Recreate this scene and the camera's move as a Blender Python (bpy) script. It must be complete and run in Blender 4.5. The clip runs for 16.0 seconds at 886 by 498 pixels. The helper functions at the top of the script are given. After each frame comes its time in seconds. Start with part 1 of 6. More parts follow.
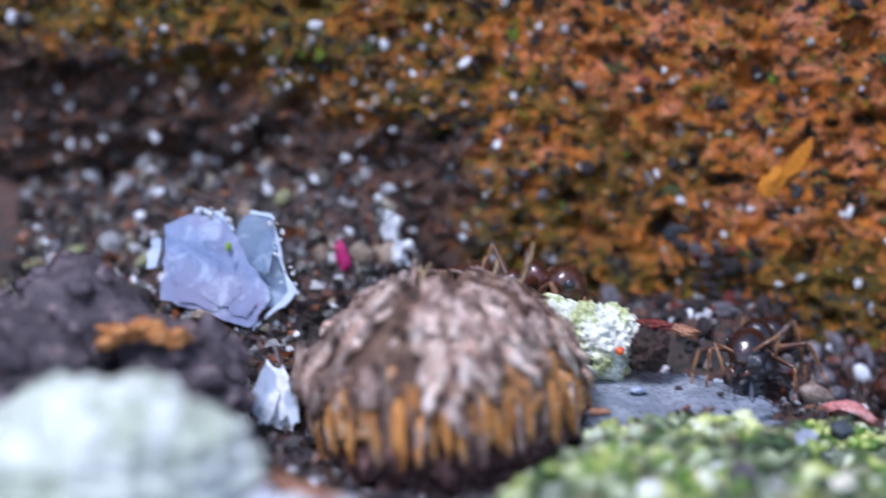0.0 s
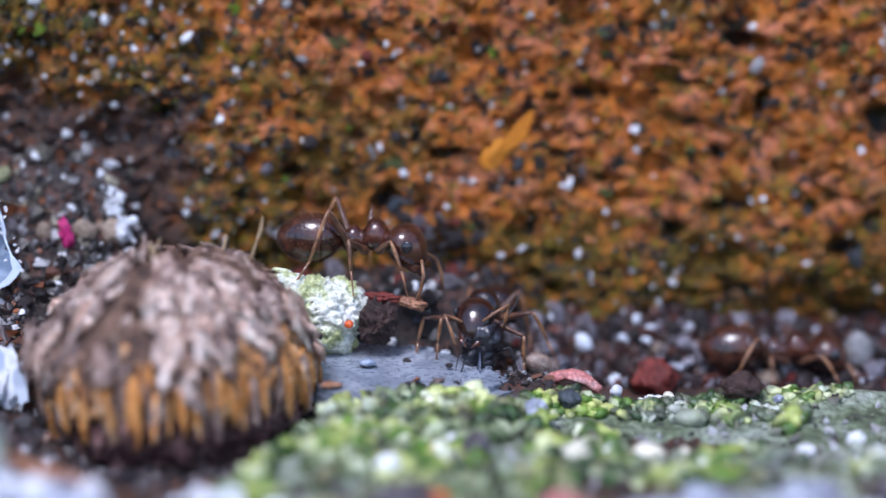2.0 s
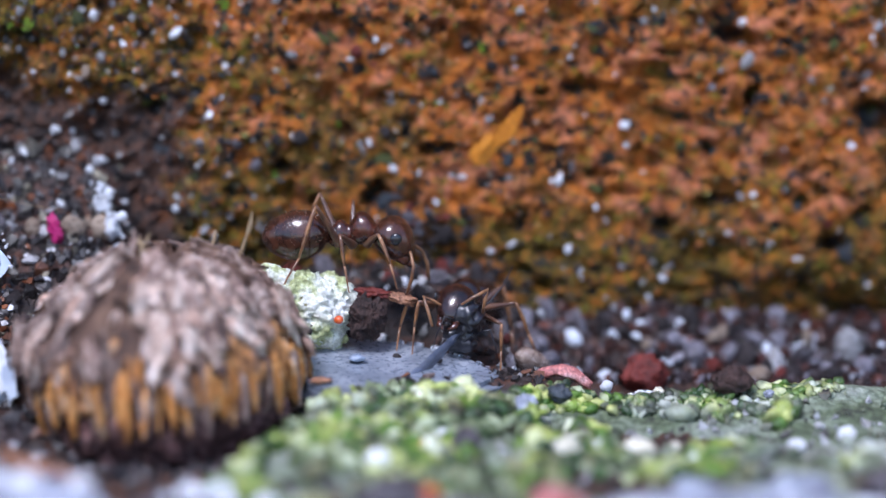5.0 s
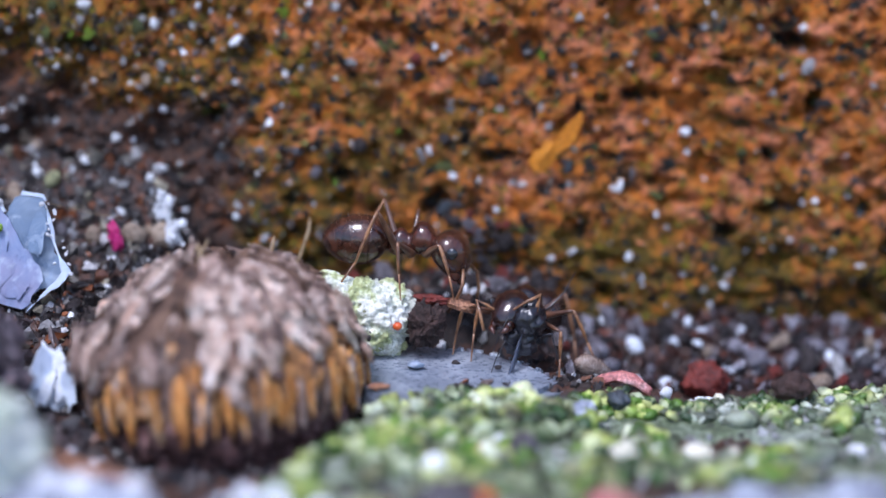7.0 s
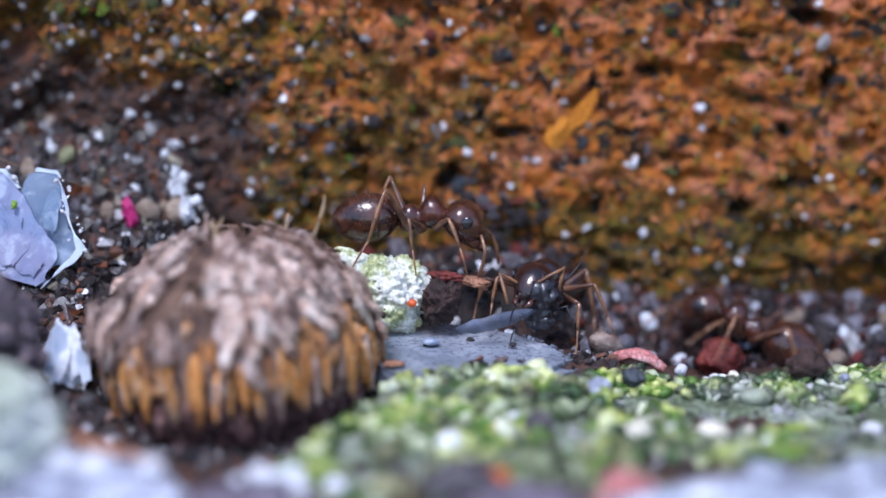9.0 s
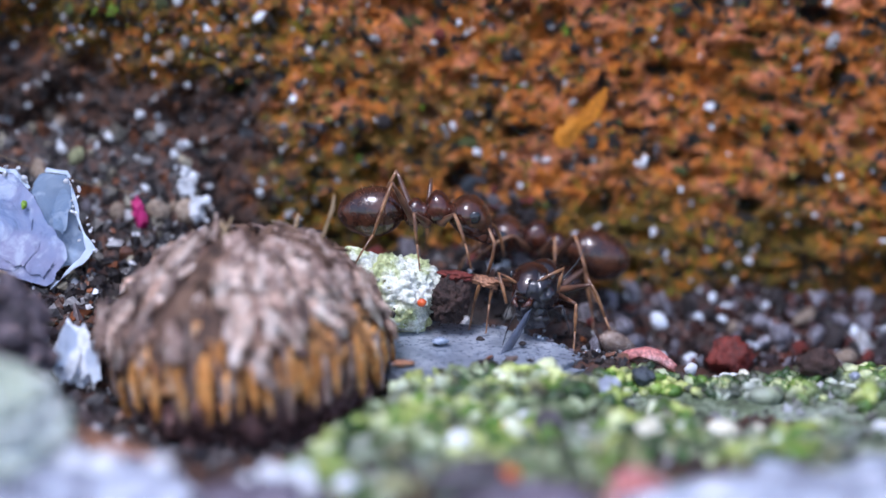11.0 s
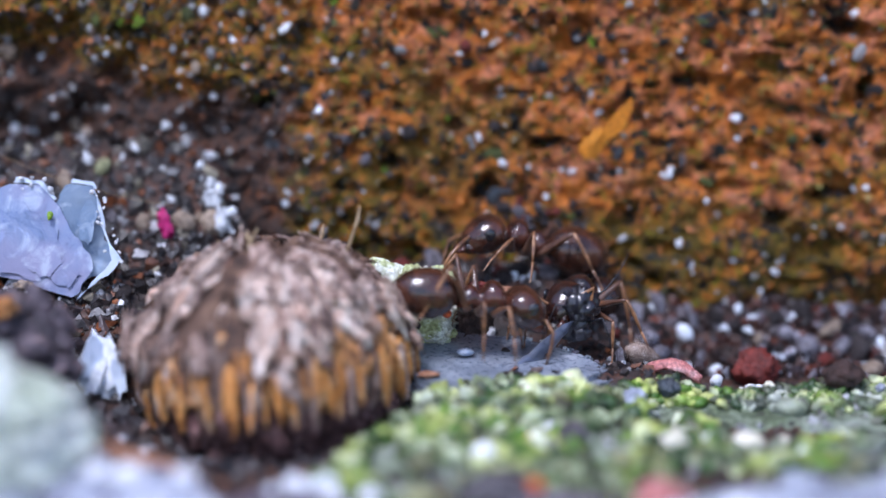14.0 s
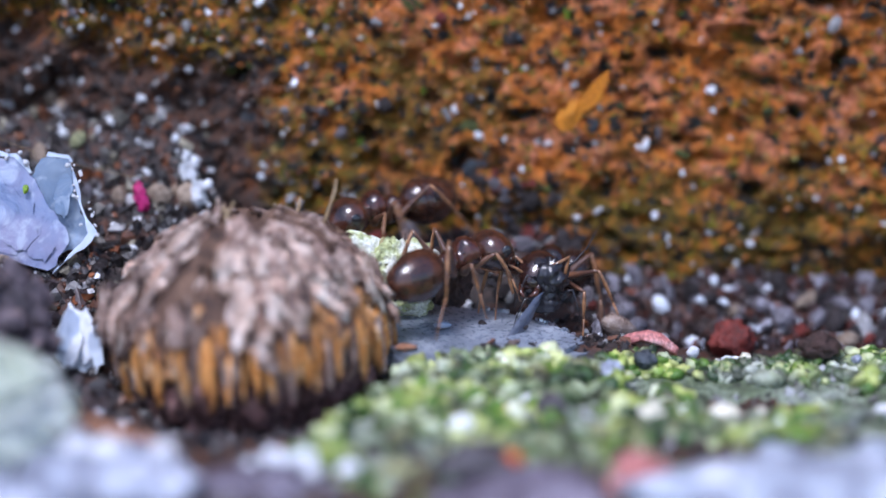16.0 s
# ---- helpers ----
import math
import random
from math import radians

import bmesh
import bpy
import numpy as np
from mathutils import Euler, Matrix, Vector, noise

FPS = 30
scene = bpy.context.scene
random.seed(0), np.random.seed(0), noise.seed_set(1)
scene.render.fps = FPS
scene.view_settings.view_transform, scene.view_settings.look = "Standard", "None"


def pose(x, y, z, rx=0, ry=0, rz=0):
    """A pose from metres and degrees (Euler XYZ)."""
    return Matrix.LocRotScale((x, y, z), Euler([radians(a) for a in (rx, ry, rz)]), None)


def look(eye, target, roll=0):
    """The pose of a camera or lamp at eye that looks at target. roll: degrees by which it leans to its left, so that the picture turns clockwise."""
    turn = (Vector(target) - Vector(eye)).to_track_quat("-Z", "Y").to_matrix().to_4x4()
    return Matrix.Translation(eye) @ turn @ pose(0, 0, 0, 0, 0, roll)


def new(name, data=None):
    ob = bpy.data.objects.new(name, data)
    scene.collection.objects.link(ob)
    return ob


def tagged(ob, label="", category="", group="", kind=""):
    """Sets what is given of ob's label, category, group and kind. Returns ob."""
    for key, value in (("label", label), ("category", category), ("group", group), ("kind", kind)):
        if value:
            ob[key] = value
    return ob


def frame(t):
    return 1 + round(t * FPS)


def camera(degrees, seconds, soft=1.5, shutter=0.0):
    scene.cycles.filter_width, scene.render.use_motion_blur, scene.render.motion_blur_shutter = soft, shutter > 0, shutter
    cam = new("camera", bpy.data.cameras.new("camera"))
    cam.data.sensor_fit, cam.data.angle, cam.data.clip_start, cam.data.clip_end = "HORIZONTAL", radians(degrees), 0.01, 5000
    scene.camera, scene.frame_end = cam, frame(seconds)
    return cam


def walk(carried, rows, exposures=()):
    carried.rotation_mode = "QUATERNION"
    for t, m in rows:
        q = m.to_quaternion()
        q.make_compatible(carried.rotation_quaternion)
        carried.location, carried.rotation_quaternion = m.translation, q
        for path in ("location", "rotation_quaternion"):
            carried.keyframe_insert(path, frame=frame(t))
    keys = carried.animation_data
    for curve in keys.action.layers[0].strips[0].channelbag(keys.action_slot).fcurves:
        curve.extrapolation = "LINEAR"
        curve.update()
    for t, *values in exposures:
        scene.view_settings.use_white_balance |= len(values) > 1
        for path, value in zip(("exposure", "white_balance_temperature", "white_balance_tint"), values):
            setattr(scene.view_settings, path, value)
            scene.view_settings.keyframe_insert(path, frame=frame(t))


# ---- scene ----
MM = 0.001  # the place is a few centimetres wide: all numbers below are millimetres unless they are poses


def at(x, y, z, rx=0, ry=0, rz=0):
    """A pose from millimetres and degrees."""
    return pose(x * MM, y * MM, z * MM, rx, ry, rz)


cam = camera(18.0, 16.0, soft=1.5, shutter=0.8)
cam.data.dof.use_dof = True
cam.data.dof.focus_distance = 0.0662
cam.data.dof.aperture_fstop = 30.0
walk(cam, [(t, at(*row)) for t, *row in (
    (0.0, 1.246, -64.696, 14.327, 78.215, 0.065, 4.718),
    (0.2, 1.187, -64.690, 14.355, 78.019, -0.065, 4.277),
    (0.4, 1.128, -64.684, 14.384, 77.933, -0.195, 3.806),
    (0.5, 1.099, -64.680, 14.399, 77.856, -0.261, 3.404),
    (0.7, 0.984, -64.787, 14.295, 78.127, -0.311, 2.871),
    (0.8, 0.926, -64.841, 14.243, 78.320, -0.336, 2.363),
    (0.9, 0.869, -64.895, 14.192, 78.240, -0.362, 1.656),
    (1.0, 0.811, -64.948, 14.140, 78.367, -0.387, 0.757),
    (1.1, 0.572, -64.919, 14.225, 78.113, -0.470, -0.160),
    (1.2, 0.331, -64.890, 14.310, 77.896, -0.553, -0.741),
    (1.3, 0.091, -64.861, 14.395, 77.758, -0.636, -1.100),
    (1.5, -0.389, -64.803, 14.563, 77.473, -0.801, -1.702),
    (2.0, -0.609, -64.876, 14.526, 77.577, -0.754, -2.446),
    (2.5, -0.825, -64.862, 14.604, 77.297, -0.840, -2.944),
    (3.0, -0.909, -64.910, 14.331, 77.716, -0.841, -3.249),
    (3.5, -0.884, -64.843, 14.661, 77.245, -0.920, -3.437),
    (3.7, -0.838, -64.887, 14.530, 77.452, -0.931, -3.177),
    (5.8, -0.370, -64.761, 14.052, 77.884, -0.552, -2.228),
    (6.0, -0.228, -64.841, 13.688, 78.352, -0.466, -1.873),
    (6.5, -0.095, -64.808, 13.664, 78.546, -0.378, -1.387),
    (7.0, -0.007, -64.847, 13.716, 78.279, -0.288, -1.004),
    (7.5, -0.129, -64.747, 13.925, 78.026, -0.304, -0.970),
    (8.0, -0.142, -64.813, 13.773, 78.154, -0.265, -0.898),
    (8.5, -0.204, -64.791, 13.908, 77.651, -0.292, -1.102),
    (9.0, -0.120, -64.719, 14.096, 77.462, -0.268, -0.802),
    (11.5, -0.031, -64.768, 13.899, 77.652, -0.116, -0.507),
    (12.0, -0.054, -64.791, 13.828, 77.785, -0.135, -0.418),
    (12.5, -0.042, -64.835, 13.694, 78.128, -0.055, -0.279),
    (13.0, 0.179, -64.828, 13.690, 78.397, 0.024, 0.023),
    (13.5, 0.026, -64.762, 13.933, 77.806, -0.055, -0.126),
    (14.0, 0.076, -64.742, 13.962, 77.794, 0.001, 0.046),
    (14.5, 0.036, -64.827, 13.772, 78.019, -0.026, 0.032),
    (15.0, -0.032, -64.776, 14.036, 77.387, -0.035, -0.165),
    (15.5, -0.164, -64.669, 14.287, 76.764, -0.066, -0.526),
    (16.0, -0.167, -64.743, 14.015, 77.189, -0.026, -0.655))], exposures=((0.0, 0.85, 5880, 18), (16.0, 0.85, 5880, 18)))

# ---- light: bright overcast sky with a veiled sun ----
world = bpy.data.worlds.new("sky")
scene.world = world
world.use_nodes = True
wn = world.node_tree
sky = wn.nodes.new("ShaderNodeTexSky")
sky.sky_type, sky.sun_disc = "NISHITA", False
sky.sun_elevation, sky.sun_rotation = radians(58), radians(200)
wn.links.new(sky.outputs[0], wn.nodes["Background"].inputs[0])
wn.nodes["Background"].inputs[1].default_value = 0.13
sun = new("sun", bpy.data.lights.new("sun", "SUN"))
sun.data.energy, sun.data.angle, sun.data.color = 1.9, radians(18), (0.96, 0.96, 1.0)
sun.matrix_world = look((-0.12, -0.22, 0.43), (0, 0, 0))


# ---- materials ----
def nodes_of(name):
    m = bpy.data.materials.new(name)
    m.use_nodes = True
    return m, m.node_tree, m.node_tree.nodes["Principled BSDF"]


def mm_coords(t, random_shift=False):
    """Object coordinates in millimetres, shifted piece by piece where asked."""
    tc, sc = t.nodes.new("ShaderNodeTexCoord"), t.nodes.new("ShaderNodeVectorMath")
    sc.operation = "SCALE"
    sc.inputs["Scale"].default_value = 1000.0
    t.links.new(tc.outputs["Object"], sc.inputs[0])
    if not random_shift:
        return sc.outputs[0]
    info, mul, add = t.nodes.new("ShaderNodeObjectInfo"), t.nodes.new("ShaderNodeMath"), t.nodes.new("ShaderNodeVectorMath")
    mul.operation = "MULTIPLY"
    mul.inputs[1].default_value = 37.0
    t.links.new(info.outputs["Random"], mul.inputs[0])
    t.links.new(sc.outputs[0], add.inputs[0])
    t.links.new(mul.outputs[0], add.inputs[1])
    return add.outputs[0]


def noise_node(t, co, scale, detail=4.0, rough=0.55, dist=0.0):
    n = t.nodes.new("ShaderNodeTexNoise")
    n.inputs["Scale"].default_value, n.inputs["Detail"].default_value = scale, detail
    n.inputs["Roughness"].default_value, n.inputs["Distortion"].default_value = rough, dist
    t.links.new(co, n.inputs["Vector"])
    return n.outputs["Fac"]


def ramp_node(t, fac, stops):
    r = t.nodes.new("ShaderNodeValToRGB")
    e = r.color_ramp.elements
    while len(e) < len(stops):
        e.new(0.5)
    for el, (p, c) in zip(e, stops):
        el.position, el.color = p, (*c, 1) if len(c) == 3 else c
    t.links.new(fac, r.inputs[0])
    return r.outputs[0]


def mix_node(t, fac, a, b, blend="MIX"):
    m = t.nodes.new("ShaderNodeMix")
    m.data_type, m.blend_type = "RGBA", blend
    if isinstance(fac, float):
        m.inputs[0].default_value = fac
    else:
        t.links.new(fac, m.inputs[0])
    for k, v in ((6, a), (7, b)):
        if isinstance(v, tuple):
            m.inputs[k].default_value = (*v, 1)
        else:
            t.links.new(v, m.inputs[k])
    return m.outputs[2]


def bump_node(t, bsdf, height, strength, depth):
    b = t.nodes.new("ShaderNodeBump")
    b.inputs["Strength"].default_value, b.inputs["Distance"].default_value = strength, depth * MM
    t.links.new(height, b.inputs["Height"])
    t.links.new(b.outputs[0], bsdf.inputs["Normal"])


def grainy(name, stops, scale=2.0, rough=0.6, bump=0.05, vary=0.0, island=False, clear=0.0, spec=0.5, fine=8.0, contrast=0.5, coat=0.0):
    """A mottled natural surface: colours by a coarse noise, darkened and lightened by a fine one, each piece a little different."""
    m, t, b = nodes_of(name)
    co = mm_coords(t, vary > 0 and not island)
    col = ramp_node(t, noise_node(t, co, scale, 5.0, 0.6), stops)
    f = noise_node(t, co, scale * fine, 3.0)
    lo, hi = 1 - contrast, 1 + contrast * 0.6
    col = mix_node(t, 1.0, col, ramp_node(t, f, ((0.3, (lo, lo, lo)), (0.7, (hi, hi, hi)))), "MULTIPLY")
    if vary:
        hsv = t.nodes.new("ShaderNodeHueSaturation")
        src_node = t.nodes.new("ShaderNodeNewGeometry" if island else "ShaderNodeObjectInfo")
        rnd = src_node.outputs["Random Per Island" if island else "Random"]
        mr = t.nodes.new("ShaderNodeMapRange")
        mr.inputs[3].default_value, mr.inputs[4].default_value = 1 - vary, 1 + vary
        t.links.new(rnd, mr.inputs[0])
        t.links.new(mr.outputs[0], hsv.inputs["Value"])
        t.links.new(col, hsv.inputs["Color"])
        col = hsv.outputs[0]
    t.links.new(col, b.inputs["Base Color"])
    rr = t.nodes.new("ShaderNodeMapRange")
    rr.inputs[3].default_value, rr.inputs[4].default_value = max(rough - 0.15, 0.03), min(rough + 0.15, 1)
    t.links.new(f, rr.inputs[0])
    t.links.new(rr.outputs[0], b.inputs["Roughness"])
    b.inputs["Specular IOR Level"].default_value = spec
    b.inputs["Transmission Weight"].default_value = clear
    b.inputs["Coat Weight"].default_value = coat
    if bump:
        bump_node(t, b, noise_node(t, co, scale * fine * 0.6, 4.0, 0.65), 0.8, bump)
    return m


def island_colours(name, stops, rough=0.5, scale=3.0, bump=0.05, clear=0.0, spec=0.5):
    """Each loose piece of one mesh takes its own colour off the ramp, mottled."""
    m, t, b = nodes_of(name)
    co = mm_coords(t)
    geo = t.nodes.new("ShaderNodeNewGeometry")
    col = ramp_node(t, geo.outputs["Random Per Island"], stops)
    f = noise_node(t, co, scale, 4.0)
    col = mix_node(t, 1.0, col, ramp_node(t, f, ((0.3, (0.55, 0.55, 0.55)), (0.7, (1.25, 1.25, 1.25)))), "MULTIPLY")
    t.links.new(col, b.inputs["Base Color"])
    b.inputs["Roughness"].default_value = rough
    b.inputs["Transmission Weight"].default_value = clear
    b.inputs["Specular IOR Level"].default_value = spec
    bump_node(t, b, noise_node(t, co, scale * 4, 3.0), 0.7, bump)
    return m


def brick_material():
    m, t, b = nodes_of("weathered_brick")
    co = mm_coords(t)

    def calc(op, a, c):
        n = t.nodes.new("ShaderNodeMath")
        n.operation = op
        for k, v in ((0, a), (1, c)):
            if isinstance(v, float):
                n.inputs[k].default_value = v
            else:
                t.links.new(v, n.inputs[k])
        return n.outputs[0]

    def mask(scale, detail, rough, lo, hi, most, dist=0.0):
        ends = ((lo, (0, 0, 0)), (hi, (most, most, most)))
        return ramp_node(t, noise_node(t, co, scale, detail, rough, dist), ends if lo < hi else ends[::-1])
    base = ramp_node(t, noise_node(t, co, 2.0, 6.0, 0.68, 0.4), (
        (0.29, (0.06, 0.018, 0.007)), (0.38, (0.27, 0.068, 0.006)), (0.48, (0.42, 0.118, 0.011)), (0.60, (0.56, 0.180, 0.030)), (0.74, (0.58, 0.205, 0.085))))
    algae = ramp_node(t, noise_node(t, co, 2.9, 5.0, 0.6), ((0.36, (0.014, 0.016, 0.009)), (0.44, (0.080, 0.058, 0.008)), (0.53, (0.21, 0.105, 0.010)), (0.64, (0.45, 0.140, 0.016))))
    # algae sits in large patches, more of it near the foot and towards the broken end
    sep, mr, mx = t.nodes.new("ShaderNodeSeparateXYZ"), t.nodes.new("ShaderNodeMapRange"), t.nodes.new("ShaderNodeMapRange")
    t.links.new(co, sep.inputs[0])
    mr.inputs[1].default_value, mr.inputs[2].default_value, mr.inputs[3].default_value, mr.inputs[4].default_value = 2.2, -1.2, -0.05, 0.15
    t.links.new(sep.outputs["Z"], mr.inputs[0])
    mx.inputs[1].default_value, mx.inputs[2].default_value, mx.inputs[3].default_value, mx.inputs[4].default_value = 0.5, -6.0, 0.0, 0.20
    t.links.new(sep.outputs["X"], mx.inputs[0])
    spread = calc("ADD", calc("ADD", noise_node(t, co, 0.6, 7.0, 0.72), mr.outputs[0]), mx.outputs[0])
    base = mix_node(t, mask(1.1, 6.0, 0.68, 0.48, 0.60, 0.85), base, (0.60, 0.215, 0.115))
    col = mix_node(t, ramp_node(t, spread, ((0.50, (0, 0, 0)), (0.63, (1, 1, 1)))), base, algae)
    # salmon-coloured fresh clay, yellow-green algae tufts, brown films
    col = mix_node(t, mask(3.4, 5.0, 0.68, 0.555, 0.615, 0.85), col, (0.17, 0.155, 0.007))
    col = mix_node(t, mask(4.6, 3.0, 0.6, 0.65, 0.69, 0.9), col, (0.05, 0.085, 0.010))
    col = mix_node(t, mask(0.42, 6.0, 0.7, 0.50, 0.59, 0.75, 0.4), col, (0.125, 0.082, 0.010))
    # black specks and crusts at three sizes
    col = mix_node(t, mask(1.5, 6.0, 0.64, 0.430, 0.390, 1.0, 0.6), col, (0.018, 0.016, 0.014))
    col = mix_node(t, mask(3.0, 3.0, 0.5, 0.385, 0.350, 1.0, 0.3), col, (0.020, 0.024, 0.022))
    col = mix_node(t, mask(7.0, 3.0, 0.55, 0.350, 0.310, 0.9), col, (0.035, 0.022, 0.014))
    # grey mineral dust caught in the pores
    col = mix_node(t, mask(5.2, 4.0, 0.6, 0.665, 0.72, 0.7), col, (0.42, 0.36, 0.33))
    # dark dirt fills the broken hollow at the brick's end
    wob = calc("MULTIPLY", calc("SUBTRACT", noise_node(t, co, 0.8, 6.0, 0.65), 0.5), 4.0)
    under = calc("SUBTRACT", calc("ADD", calc("MULTIPLY", sep.outputs["X"], -0.20), 2.45), sep.outputs["Z"])
    inside = calc("ADD", calc("MINIMUM", under, calc("MULTIPLY", calc("ADD", sep.outputs["X"], 3.3), -1.0)), wob)
    dirt = ramp_node(t, noise_node(t, co, 2.2, 6.0, 0.68), ((0.34, (0.013, 0.011, 0.012)), (0.46, (0.060, 0.042, 0.036)), (0.55, (0.125, 0.058, 0.034)), (0.60, (0.030, 0.032, 0.042)), (0.635, (0.32, 0.10, 0.020)), (0.67, (0.16, 0.06, 0.02)), (0.70, (0.09, 0.085, 0.09)), (0.76, (0.22, 0.21, 0.22))))
    col = mix_node(t, ramp_node(t, inside, ((0.0, (0, 0, 0)), (0.6, (1, 1, 1)))), col, dirt)
    fine = noise_node(t, co, 10.0, 4.0, 0.72)
    col = mix_node(t, 1.0, col, ramp_node(t, fine, ((0.30, (0.34, 0.30, 0.28)), (0.48, (1, 1, 1)), (0.72, (1.4, 1.36, 1.36)))), "MULTIPLY")
    t.links.new(col, b.inputs["Base Color"])
    b.inputs["Roughness"].default_value = 0.6
    b.inputs["Specular IOR Level"].default_value = 0.25
    bump_node(t, b, noise_node(t, co, 6.0, 6.0, 0.72), 1.0, 0.16)
    return m


BRICK = brick_material()
SOIL = grainy("dark_damp_soil", ((0.3, (0.010, 0.008, 0.008)), (0.45, (0.035, 0.023, 0.019)), (0.56, (0.085, 0.034, 0.020)), (0.64, (0.045, 0.034, 0.031)), (0.75, (0.16, 0.145, 0.14))), 1.3, 0.6, 0.14)
CRUMB = grainy("soil_crumb", ((0.3, (0.022, 0.018, 0.024)), (0.5, (0.085, 0.066, 0.080)), (0.60, (0.16, 0.125, 0.14)), (0.68, (0.32, 0.22, 0.20)), (0.78, (0.52, 0.50, 0.56))), 1.6, 0.6, 0.14, vary=0.35)
RUST = grainy("rusty_earth", ((0.3, (0.20, 0.070, 0.020)), (0.5, (0.50, 0.19, 0.045)), (0.65, (0.66, 0.32, 0.12))), 1.4, 0.7, 0.12)
WHITE = grainy("white_quartz", ((0.3, (0.62, 0.64, 0.68)), (0.6, (0.86, 0.87, 0.90))), 4.0, 0.35, 0.03, vary=0.08, contrast=0.25)
GLASSY = grainy("clear_quartz", ((0.3, (0.24, 0.23, 0.23)), (0.5, (0.44, 0.43, 0.43)), (0.68, (0.72, 0.71, 0.72))), 3.0, 0.22, 0.03, vary=0.2, clear=0.35, contrast=0.4)
TAN = grainy("tan_grit", ((0.3, (0.16, 0.11, 0.075)), (0.6, (0.38, 0.29, 0.215))), 3.0, 0.4, 0.05, vary=0.3)
GREY = grainy("grey_grit", ((0.3, (0.040, 0.034, 0.038)), (0.5, (0.10, 0.088, 0.098)), (0.68, (0.22, 0.20, 0.22))), 3.0, 0.4, 0.05, vary=0.35)
CLEARTAN = grainy("clear_tan_quartz", ((0.3, (0.26, 0.18, 0.14)), (0.5, (0.42, 0.31, 0.25)), (0.68, (0.58, 0.48, 0.42))), 2.0, 0.25, 0.03, clear=0.3, contrast=0.25)
ICE = grainy("bluish_quartz", ((0.3, (0.60, 0.66, 0.76)), (0.6, (0.86, 0.90, 0.96))), 4.0, 0.25, 0.03, vary=0.08, contrast=0.25)
HAZE_GREY = grainy("mauve_quartz", ((0.3, (0.09, 0.08, 0.095)), (0.5, (0.21, 0.19, 0.22)), (0.68, (0.42, 0.41, 0.47))), 2.2, 0.3, 0.04, vary=0.25, clear=0.15, contrast=0.4)
DARK = grainy("black_grit", ((0.3, (0.014, 0.011, 0.011)), (0.6, (0.050, 0.040, 0.040))), 3.0, 0.5, 0.06, vary=0.3, spec=0.3)
BLUEBLACK = grainy("blue_black_grit", ((0.3, (0.016, 0.020, 0.026)), (0.6, (0.060, 0.075, 0.090))), 3.0, 0.45, 0.06, vary=0.3)
BUD = grainy("moss_bud", ((0.3, (0.08, 0.16, 0.01)), (0.6, (0.26, 0.42, 0.02))), 3.0, 0.5, 0.03, vary=0.3)
ALGAE = grainy("green_algae_tuft", ((0.3, (0.015, 0.025, 0.006)), (0.5, (0.06, 0.075, 0.010)), (0.7, (0.16, 0.18, 0.02))), 3.0, 0.6, 0.05, vary=0.4)
OLIVE = grainy("mossy_grit", ((0.3, (0.08, 0.085, 0.035)), (0.6, (0.36, 0.36, 0.19))), 3.0, 0.6, 0.05, vary=0.25)
RED = grainy("red_brick_chip", ((0.3, (0.07, 0.009, 0.006)), (0.6, (0.19, 0.026, 0.016))), 3.0, 0.6, 0.06, vary=0.15)
PINKISH = grainy("pink_chip", ((0.3, (0.26, 0.07, 0.07)), (0.5, (0.54, 0.20, 0.18)), (0.66, (0.68, 0.44, 0.42))), 1.6, 0.5, 0.06)
MAGENTA = grainy("magenta_paint", ((0.3, (0.40, 0.01, 0.10)), (0.6, (0.62, 0.03, 0.20))), 3.0, 0.4, 0.04)
LICHEN = grainy("lichen_crust", ((0.30, (0.30, 0.33, 0.12)), (0.42, (0.55, 0.60, 0.30)), (0.52, (0.78, 0.80, 0.68)), (0.7, (0.86, 0.87, 0.82))), 1.5, 0.75, 0.12, contrast=0.35)
SLATE = grainy("grey_slate", ((0.3, (0.13, 0.15, 0.19)), (0.5, (0.22, 0.25, 0.30)), (0.62, (0.30, 0.33, 0.385)), (0.75, (0.42, 0.45, 0.50))), 0.9, 0.30, 0.02, contrast=0.15, coat=0.25)
PALE = grainy("pale_green_stone", ((0.3, (0.27, 0.32, 0.22)), (0.44, (0.47, 0.53, 0.41)), (0.53, (0.60, 0.65, 0.56)), (0.66, (0.76, 0.79, 0.75))), 1.1, 0.6, 0.12, contrast=0.4)
BLUESTONE = grainy("blue_grey_stone", ((0.32, (0.13, 0.14, 0.18)), (0.46, (0.30, 0.33, 0.40)), (0.56, (0.46, 0.51, 0.60)), (0.64, (0.78, 0.82, 0.90))), 0.9, 0.5, 0.1)
FLATSTONE = grainy("flat_blue_stone", ((0.32, (0.12, 0.125, 0.16)), (0.46, (0.26, 0.28, 0.35)), (0.56, (0.38, 0.41, 0.50)), (0.64, (0.66, 0.70, 0.80))), 0.9, 0.5, 0.08)
MAUVE = grainy("mauve_stone", ((0.3, (0.06, 0.05, 0.065)), (0.5, (0.15, 0.125, 0.165)), (0.68, (0.30, 0.27, 0.33))), 1.1, 0.55, 0.1)
TWIG = grainy("rusty_twig", ((0.3, (0.20, 0.08, 0.04)), (0.6, (0.42, 0.20, 0.11))), 2.0, 0.6, 0.06)
STRAW = grainy("dry_straw", ((0.3, (0.22, 0.14, 0.07)), (0.6, (0.42, 0.30, 0.17))), 3.0, 0.6, 0.04)
AMBER = grainy("amber_flake", ((0.3, (0.46, 0.13, 0.006)), (0.6, (0.78, 0.28, 0.018))), 2.0, 0.5, 0.05)
